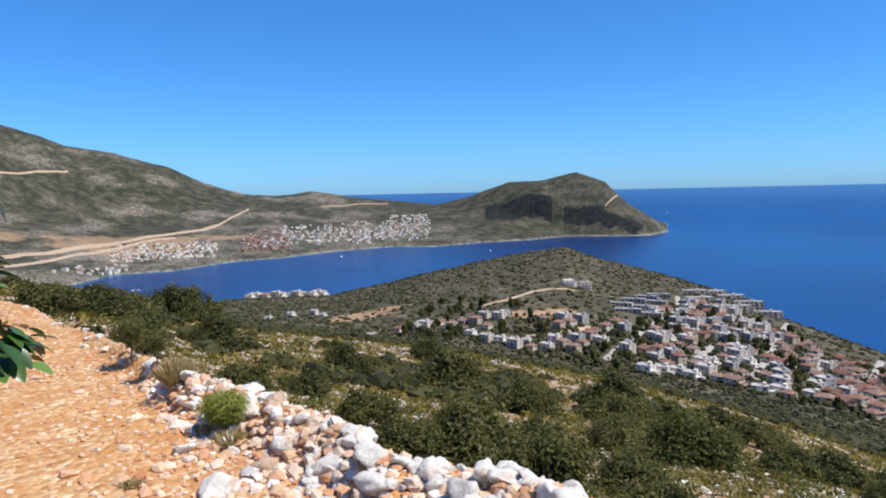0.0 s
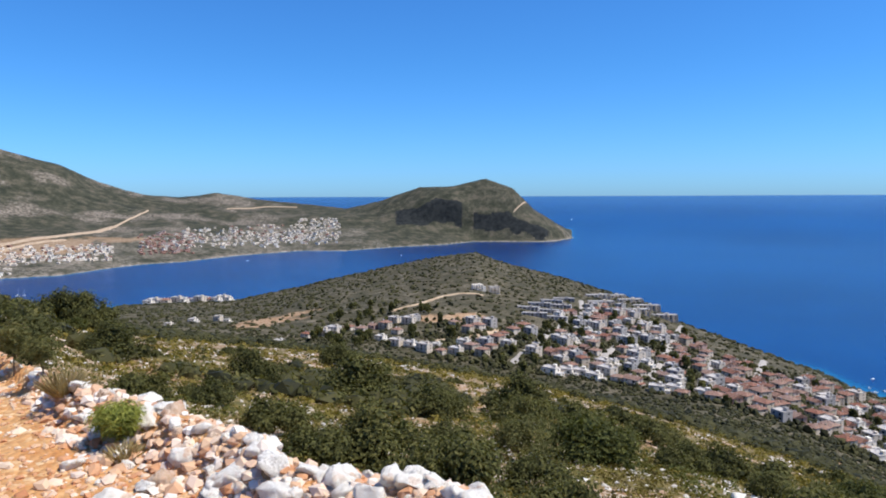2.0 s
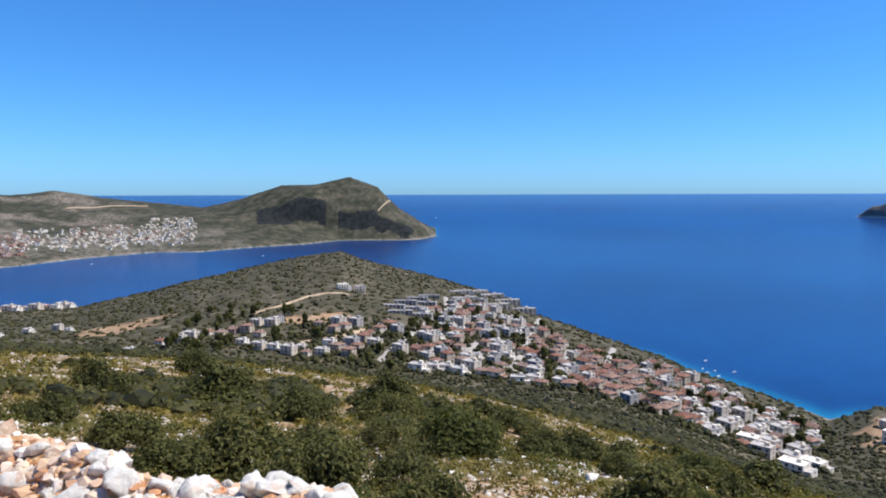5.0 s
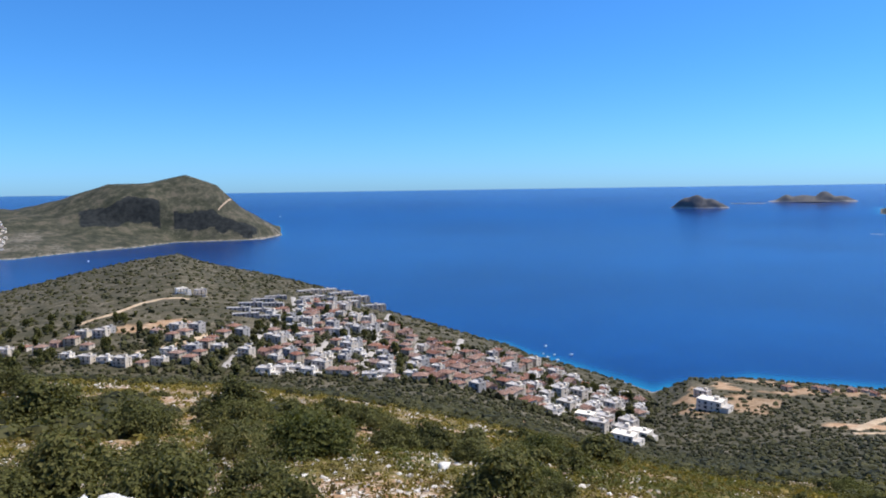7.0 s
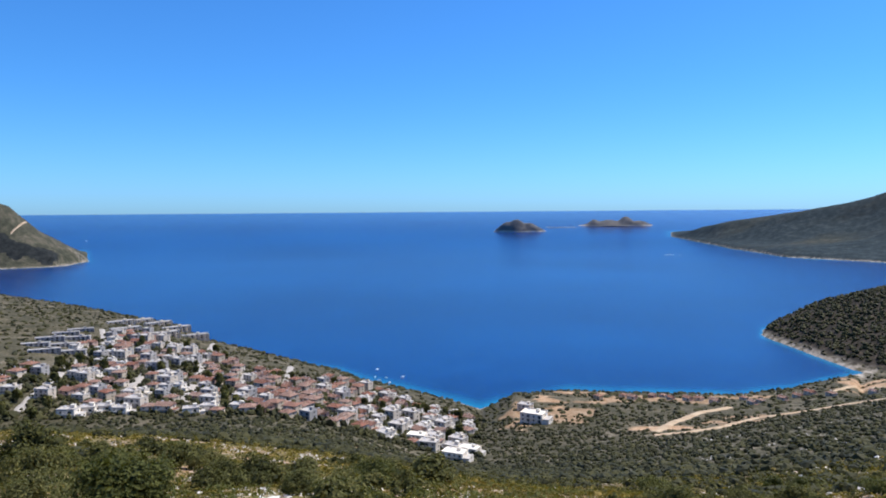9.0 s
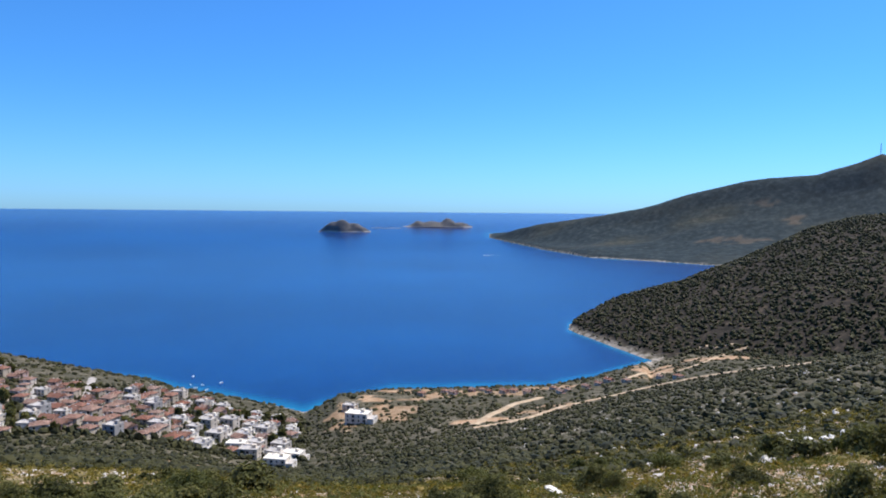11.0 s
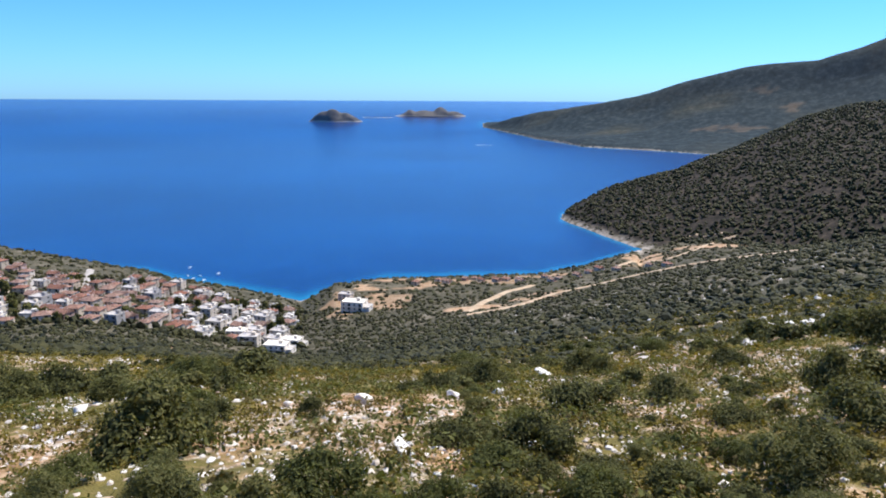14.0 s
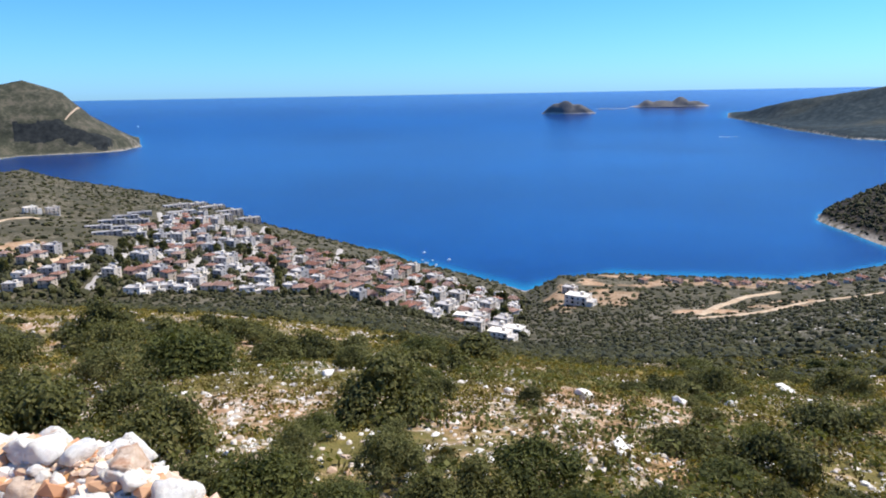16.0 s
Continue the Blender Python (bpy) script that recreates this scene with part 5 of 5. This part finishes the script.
# keep clear of the placed shrubs and of houses and roads
hx = np.array([t[:2] for t in taken if t[2] > 1] + [(v.co.x, v.co.y) for ob in scene.objects if ob.name.startswith("road_") for v in list(ob.data.vertices)[1::4]])
px, py = np.sin(np.radians(faz)) * fd, np.cos(np.radians(faz)) * fd
clear = np.ones(faz.size, bool)
for i in range(0, faz.size, 2000):
    q = (px[i:i + 2000, None] - hx[None, :, 0]) ** 2 + (py[i:i + 2000, None] - hx[None, :, 1]) ** 2
    clear[i:i + 2000] = q.min(1) > 19
faz, fd, fs = faz[clear], fd[clear], fs[clear]
near_by, mid_by = fd < 110, (fd >= 110) & (fd < 430)
# opaque cores fill the bushes, coloured darker to stand for the shade within
scatter("near_scrub_heart", faz[near_by], fd[near_by], fs[near_by] * 0.62, nrng.uniform(0.6, 0.85, near_by.sum()), M_SCRUB, "dark filler cores for the shade inside the bushes on the dry slope", "scrub", 0.3, 0.5)
tufts("near_scrub", faz[near_by], fd[near_by], fs[near_by] * 0.8, 44, M_BUSH, "dark green leafy bushes scattered over the dry slope", 0.8, 0.75)
scatter("middle_scrub_heart", faz[mid_by], fd[mid_by], fs[mid_by] * 0.78, nrng.uniform(0.6, 0.9, mid_by.sum()), M_SCRUB, "dark filler cores for the shade inside the bushes above the town", "scrub", 0.3, 0.45)
tufts("middle_scrub", faz[mid_by], fd[mid_by], fs[mid_by] * 0.88, 5, M_BUSH, "dark green bushes on the slope above the town", 0.85, 0.9)
faz, fd, fs = faz[fd >= 430], fd[fd >= 430], fs[fd >= 430]
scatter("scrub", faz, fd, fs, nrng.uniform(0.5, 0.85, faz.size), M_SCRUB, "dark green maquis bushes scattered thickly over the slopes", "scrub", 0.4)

# low trees of the dark hill above the cove
az = nrng.uniform(70.6, 105, 15000)
d = (560 ** 1.7 + (1330 ** 1.7 - 560 ** 1.7) * nrng.random(15000)) ** (1 / 1.7)
x, y = np.sin(np.radians(az)) * d, np.cos(np.radians(az)) * d
keep = (d > line(HILL_FOOT, az) + 12) & (ground_at(az, d) > 6) & (ripple(x, y, 60.0, 4, 63) > -0.55) & (bare_mask(az, d, x, y) < 0.2)
az, d = az[keep], d[keep]
scatter("hill_trees", az, d, nrng.uniform(1.3, 2.7, az.size), nrng.uniform(0.75, 1.1, az.size), M_SCRUB, "dark low trees dotted thickly over the brown hill", "trees", 0.35, 0.5)

# cypresses and round garden trees between the houses
def garden_tree():
    root = new("garden_tree")
    rg = np.random.default_rng(77)
    bl = [(0.5 * math.cos(k * 2.1) * (k % 3) / 2, 0.5 * math.sin(k * 2.1) * (k % 3) / 2, 0.9 + 0.12 * k, 0.5) for k in range(7)]
    v, f = leaf_cloud(rg, bl, 260, 0.22, 0.6)
    under("crown", mesh_of("crown", v, f, M_OAK), root)
    part("trunk", tube(bmesh.new(), [(0, 0, -0.5), (0.03, 0.02, 0.6), (0, 0, 1.3)], [0.1, 0.07, 0.03], 6), M_BARK, root)
    tagged(root, "dark green garden tree between the houses", "tree", "trees of the town")
    return Kind(root)


# gardens: hedges and small trees filling the plots
n = 9000
az, d = nrng.uniform(6, 48.8, n), nrng.uniform(300, 720, n)
el = np.degrees(np.arctan2(ground_at(az, d) - EYE_Z, d))
keep = (el < line(TOWN_TOP, az) + 0.1) & (el > np.interp(az, [r[0] for r in TOWN_FOOT], [r[1] for r in TOWN_FOOT]) - 0.2)
az, d = az[keep], d[keep]
x, y = np.sin(np.radians(az)) * d, np.cos(np.radians(az)) * d
plots = np.array([t[:2] for t in taken])
keep = np.array([((plots - (u, v)) ** 2).sum(1).min() > 11 for u, v in zip(x, y)])
scatter("town_gardens", az[keep], d[keep], nrng.uniform(0.7, 1.9, keep.sum()), nrng.uniform(0.8, 1.3, keep.sum()), M_SCRUB, "dark garden hedges and small trees between the houses", "hedges", 0.35, 0.5)
TREE = garden_tree()
put = 0
for _ in range(3000):
    if put > 130:
        break
    az, d = rng.uniform(-4, 48.5), rng.uniform(320, 660)
    el = math.degrees(math.atan2(float(ground_at(az, d)[0]) - EYE_Z, d))
    if not (max(-13.5, -90) < el < -9 if az < 8.5 else line(TOWN_FOOT, az) - 0.3 < el < line(TOWN_TOP, az)):
        continue
    x, y = bearing(az, d)
    if not free(x, y, 0.4):
        continue
    s = rng.uniform(1.6, 3.4)
    TREE.put(spot(az, d, 0.2), rng.random() * 6, (s, s, s * rng.uniform(0.9, 1.5)))
    put += 1


# ---------- rocks ----------
def rock_mesh(seed, material):
    rg = np.random.default_rng(seed)
    bm = bmesh.new()
    bmesh.ops.create_icosphere(bm, subdivisions=3, radius=1.0)
    cuts = [(Vector(rg.normal(size=3)).normalized(), rg.uniform(0.42, 0.82)) for _ in range(14)]
    off = Vector(rg.uniform(0, 50, 3))
    for v in bm.verts:
        for nrm, q in cuts:
            e = v.co.dot(nrm) - q
            if e > 0:
                v.co -= nrm * e * 0.95
        v.co *= 1 + 0.12 * noise.noise(v.co * 2.2 + off) + 0.14 * noise.noise(v.co * 5 + off) + 0.13 * noise.noise(v.co * 10 + off)
        v.co.z *= 0.75
    me = bpy.data.meshes.new("rock")
    bm.to_mesh(me)
    bm.free()
    me.materials.append(material)
    me.polygons.foreach_set("use_smooth", [True] * len(me.polygons))
    return me


ROCKS = [rock_mesh(100 + i, M_LIME if i % 10 else M_RUST) for i in range(10)]


def rock(x, y, z, size, label="pale limestone rock, rust-stained, on the terrace edge", stretch=1.0, which=None, group="rocks along the terrace edge", turn=None):
    k = int(nrng.integers(0, 10)) if which is None else which
    ob = new("rock", ROCKS[k])
    ob.matrix_basis = Matrix.LocRotScale((x, y, z), Euler((nrng.uniform(-0.5, 0.5), nrng.uniform(-0.5, 0.5), nrng.random() * 6.28 if turn is None else turn)), Vector((size * stretch, size * nrng.uniform(0.7, 1.05), size * nrng.uniform(0.7, 1.1))))
    return tagged(ob, label, "rock", group)


# larger, marked rocks: bearing, angle, breadth in degrees, stretch
for az, el, wide, st, k in ((-20.4, -13.9, 2.6, 1.0, 1), (-18.9, -22.3, 5.2, 1.1, 2), (-16.2, -21.6, 3.2, 0.9, 3), (-6.2, -23.2, 5.0, 1.5, 5), (-14.0, -17.4, 3.6, 1.1, 6), (-2.6, -20.9, 3.2, 1.0, 7), (-19.4, -17.3, 2.6, 0.9, 1), (-18.0, -14.6, 1.8, 1, 9), (-16.6, -14.9, 1.6, 1, 2),
                            (-11.5, -21.0, 3.0, 1, 3), (-11.9, -17.9, 2.6, 1, 5), (-17.0, -24.6, 5.5, 1.6, 6), (1.2, -24.0, 3.4, 1, 7), (-8.0, -19.3, 2.8, 1, 1), (9.5, -26.0, 2.8, 1.2, 2), (12.0, -27.2, 2.6, 1.1, 3), (7.0, -26.8, 2.8, 1.1, 5), (14.5, -28.6, 2.4, 1.0, 6)):
    d = meet(az, el)
    s = d * radians(wide) / 2 * 0.74
    p = spot(az, d)
    rock(p.x, p.y, p.z + s * 0.25, s, "large pale limestone rock on the bank of the terrace", st, k)
# the bank itself
for i in range(360):
    az = -30 + 52 * (i / 360.0) ** 0.75 + nrng.uniform(-1, 1)
    e = float(line(TERRACE_EDGE, az))
    d = e + float(nrng.normal(-0.3, 0.42))
    s = (0.03 + 0.10 * nrng.random() ** 1.8) * (0.7 if az < -22 else 1.0)
    p = spot(az, d)
    rock(p.x, p.y, p.z + s * 0.2, s)
# boulders on the slope
for az, el, wide, st, k in ((54.1, -24.7, 2.4, 1.1, 5), (57.6, -28.8, 3.4, 1.2, 7), (47.4, -24.5, 1.4, 1, 1), (31.3, -22.8, 1.6, 1, 2), (62.0, -24.5, 1.6, 1, 3), (66.0, -24.0, 1.4, 1, 5), (60.5, -30.5, 1.5, 1, 6), (45.0, -31.0, 1.4, 1, 7), (38.5, -29.5, 1.2, 1, 1), (99.5, -20.5, 1.3, 1, 2), (70.0, -22.5, 1.6, 1.3, 3), (63.5, -31.5, 2.2, 1, 5)):
    d = meet(az, el)
    s = d * radians(wide) / 2
    p = spot(az, d)
    rock(p.x, p.y, p.z + s * 0.3, s, "pale grey limestone boulder among low scrub", st, k, "boulders on the slope")

# loose stones on the slope and pebbles on the terrace
az, d = wild(24000, 5.5, 110, 0.85)
x, y = np.sin(np.radians(az)) * d, np.cos(np.radians(az)) * d
keep = (d > line(TERRACE_EDGE, az) + 1.0) & (ripple(x, y, 7.0, 3, 71) + 0.5 * ripple(x, y, 26.0, 3, 51) * -1 > 0.02)
az, d = az[keep], d[keep]
scatter("loose_stones", az, d, (0.015 + 0.062 * nrng.random(az.size) ** 2.2) * (1 + d / 45), nrng.uniform(0.4, 0.8, az.size), M_STONES, "pale loose limestone rubble between the bushes", "stones", 0.35, 0.2)
az, d = wild(16000, 5.0, 32, 0.9)
x, y = np.sin(np.radians(az)) * d, np.cos(np.radians(az)) * d
keep = (d > line(TERRACE_EDGE, az) + 1.0) & (ripple(x, y, 3.0, 3, 72) > 0.0)
az, d = az[keep], d[keep]
scatter("stone_chips", az, d, 0.015 + 0.06 * nrng.random(az.size) ** 2, nrng.uniform(0.4, 0.8, az.size), M_STONES, "small pale limestone chips on reddish soil", "stones", 0.35, 0.2)
az, d = wild(9000, 36, 300, 1.3)
x, y = np.sin(np.radians(az)) * d, np.cos(np.radians(az)) * d
keep = (az > 66) & (ripple(x, y, 24.0, 4, 73) > 0.02)
az, d = az[keep], d[keep]
scatter("slope_rocks", az, d, 0.10 + 0.42 * nrng.random(az.size) ** 2, nrng.uniform(0.4, 0.8, az.size), M_STONES, "pale limestone outcrops breaking through the scrub", "stones", 0.35, 0.2)
az = nrng.uniform(-24, 24, 3000)
d = line(TERRACE_EDGE, az) + nrng.normal(-0.3, 0.5, 3000)
scatter("bank_rubble", az, d, 0.008 + 0.05 * nrng.random(3000) ** 2.2, nrng.uniform(0.5, 0.9, 3000), M_BANK, "pale limestone rubble heaped along the terrace edge", "stones", 0.35, 0.3)
az = nrng.uniform(-38, 22, 7000)
d = line(TERRACE_EDGE, az) * (0.25 + 0.85 * nrng.random(7000) ** 0.7)
keep = d > 2.2
az, d = az[keep], d[keep]
scatter("gravel", az, d, nrng.uniform(0.006, 0.026, az.size) * np.where(nrng.random(az.size) < 0.06, 2.2, 1.0), nrng.uniform(0.4, 0.8, az.size), M_PEBBLE, "orange and cream crushed gravel on the terrace", "gravel", 0.35, 0.25)


az, d = wild(9000, 5.0, 36, 1.1)
x, y = np.sin(np.radians(az)) * d, np.cos(np.radians(az)) * d
keep = (d > line(TERRACE_EDGE, az) + 1.5) & (ripple(x, y, 4.0, 3, 81) > -0.22)
az, d = az[keep], d[keep]
tufts("spurge_cushions", az, d, nrng.uniform(0.07, 0.25, az.size), 22, M_SPURGE, "small yellow-green cushions of spurge among stones", 0.8, 0.7)
az, d = wild(11000, 28, 125, 1.3)
x, y = np.sin(np.radians(az)) * d, np.cos(np.radians(az)) * d
keep = (d > line(TERRACE_EDGE, az) + 1.5) & (ripple(x, y, 5.0, 3, 81) > -0.15)
az, d = az[keep], d[keep]
tufts("low_herbs", az, d, nrng.uniform(0.10, 0.30, az.size) * (1 + d / 80), 11, M_SPURGE, "low yellow-green cushions of spurge and dry herbs", 0.62, 1.25)
az, d = wild(2000, 25, 80, 1.2)
keep = d > line(TERRACE_EDGE, az) + 1.5
tufts("low_grey_herbs", az[keep], d[keep], nrng.uniform(0.12, 0.32, keep.sum()), 16, M_OLIVE, "low grey-green cushions of thyme and sage")


# low bushes and cushions knee-high between the shrubs
def undergrowth(name, n, d0, d1, power, gate, lo, hi, blades, material, label, seed, leaf):
    az, d = wild(n, d0, d1, power)
    x, y = np.sin(np.radians(az)) * d, np.cos(np.radians(az)) * d
    keep = (d > line(TERRACE_EDGE, az) + 1.6) & (ripple(x, y, 3.4, 4, seed) > gate - 0.34 * np.clip((az - 36) / 8, 0, 1))
    az, d = az[keep], d[keep]
    return tufts(name, az, d, nrng.uniform(lo, hi, az.size), blades, material, label, 0.75, leaf)


undergrowth("low_bushes", 6200, 6.5, 52, 1.15, 0.2, 0.12, 0.42, 34, M_MASTIC, "knee-high mid-green bushes between pale stones", 91, 0.55)
undergrowth("olive_cushions", 5200, 6.0, 60, 1.15, 0.05, 0.10, 0.34, 22, M_HEATH, "low olive-brown thorny cushions on stony ground", 92, 0.6)
undergrowth("slope_bushes", 5200, 40, 125, 1.3, 0.24, 0.30, 0.75, 22, M_BUSH, "low dark green bushes along the brow of the slope", 93, 0.7)


# broom on the bank
def spiky(name, az, el, wide, tall, n, material, label):
    d = meet(az, el)
    r = d * radians(wide) / 2
    root = new(name)
    root.location = spot(az, d, 0.02)
    rg = np.random.default_rng(9)
    for piece, k in (("foliage", n), ("dry_stems", n // 6)):
        bm_v, bm_f = [], []
        for i in range(k):
            a, q = rg.random() * 6.283, rg.random() ** 0.6
            lean = q * 0.95
            L = r * tall * (0.7 + 0.45 * rg.random())
            p0 = Vector((math.cos(a) * q * r * 0.45, math.sin(a) * q * r * 0.45, 0))
            p1 = p0 + Vector((math.cos(a) * math.sin(lean), math.sin(a) * math.sin(lean), math.cos(lean))) * L
            w = Vector((-math.sin(a + 1), math.cos(a + 1), 0.2)) * 0.003
            mid = (p0 + p1) / 2 + Vector((rg.normal() * 0.01, rg.normal() * 0.01, 0.01))
            o = len(bm_v)
            bm_v += [p0 - w, p0 + w, mid + w * 1.4, p1, mid - w * 1.4]
            bm_f.append((o, o + 1, o + 2, o + 3, o + 4))
        under(piece, mesh_of(piece, bm_v, bm_f, material if piece == "foliage" else M_STRAW), root)
    return tagged(root, label, "plant", "plants on the bank")


def cushion(name, az, el, wide, material, label, n=3600, tall=1.0):
    d = meet(az, el)
    r = d * radians(wide) / 2
    root = new(name)
    root.location = spot(az, d, 0.02)
    rg = np.random.default_rng(19)
    bl = [(0.45 * r * math.cos(k * 2.4) * (k > 0), 0.45 * r * math.sin(k * 2.4) * (k > 0), r * (0.75 + 0.22 * (k % 3)) * tall, r * 0.55) for k in range(7)]
    v, f = leaf_cloud(rg, bl, n, 0.022, 0.16, 0.9)
    under("foliage", mesh_of("foliage", v, f, material), root)
    part("stem", tube(bmesh.new(), [(0, 0, -0.05), (0, 0, r)], [0.012, 0.005], 5), M_BARK, root)
    return tagged(root, label, "plant", "plants on the bank")


cushion("broom_tuft", -18.0, -18.2, 4.4, M_BROOM, "round bright green broom tuft between pale rocks")
cushion("grey_weed", -24.7, -12.4, 3.4, M_OLIVE, "tall airy grey-green weed at the terrace edge", 900, 1.6)
cushion("grey_weed", -22.9, -13.0, 2.6, M_OLIVE, "tall airy grey-green weed at the terrace edge", 500, 1.9)
spiky("dry_grass", -21.5, -14.0, 4.0, 1.0, 260, M_STRAW, "short tuft of dry straw-coloured grass")
spiky("dry_grass", -17.6, -19.2, 2.6, 1.3, 200, M_STRAW, "short tuft of dry straw-coloured grass")
spiky("dry_grass", -25.0, -21.0, 2.6, 0.7, 90, M_STRAW, "short tuft of dry straw-coloured grass")


# the broad-leaved sapling beside the camera
def sapling():
    root = new("sapling")
    base_az, base_d = -33.5, 2.35
    root.location = spot(base_az, base_d, 0.05)
    px, py = bearing(base_az)
    right = Vector((py, -px, 0))
    bm = bmesh.new()
    tube(bm, [(0, 0, 0), Vector((0, 0, 0.7)) - right * 0.03, Vector((0, 0, 1.35)), Vector((0, 0, 1.75)) + right * 0.03], [0.022, 0.018, 0.012, 0.006], 7)
    trunk = part("trunk", bm, M_BARK, root)
    rg = np.random.default_rng(31)

    def leaf_shape(L, W):
        v, f = [], []
        n = 6
        for i in range(n + 1):
            t = i / n
            w = W * math.sin(math.pi * min(1, t * 0.94 + 0.04)) ** 0.8
            drop = -0.22 * L * t * t
            v += [(L * t, -w, drop + w * 0.28), (L * t, 0, drop), (L * t, w, drop + w * 0.28)]
        for i in range(n):
            a = i * 3
            f += [(a, a + 1, a + 4, a + 3), (a + 1, a + 2, a + 5, a + 4)]
        return mesh_of("leaf", v, f, M_BROAD, True)

    shapes = [leaf_shape(0.075, 0.021), leaf_shape(0.06, 0.018), leaf_shape(0.085, 0.023)]
    for h, n, out in ((1.26, 110, 0.14), (1.44, 14, 0.04), (1.72, 16, 0.05)):
        for i in range(n):
            a = i * 2.399
            c = Vector((math.cos(a), math.sin(a), 0)) * (out * rg.random()) + Vector((0, 0, h + rg.uniform(-0.07, 0.07)))
            under("leaf", shapes[i % 3], trunk, "", Matrix.LocRotScale(c, Euler((rg.uniform(-0.5, 0.5), rg.uniform(-0.15, 0.75), a + rg.uniform(-0.3, 0.3))), Vector((1, 1, 1))))
    return tagged(root, "young sapling with glossy dark green drooping leaves", "sapling")


sapling()
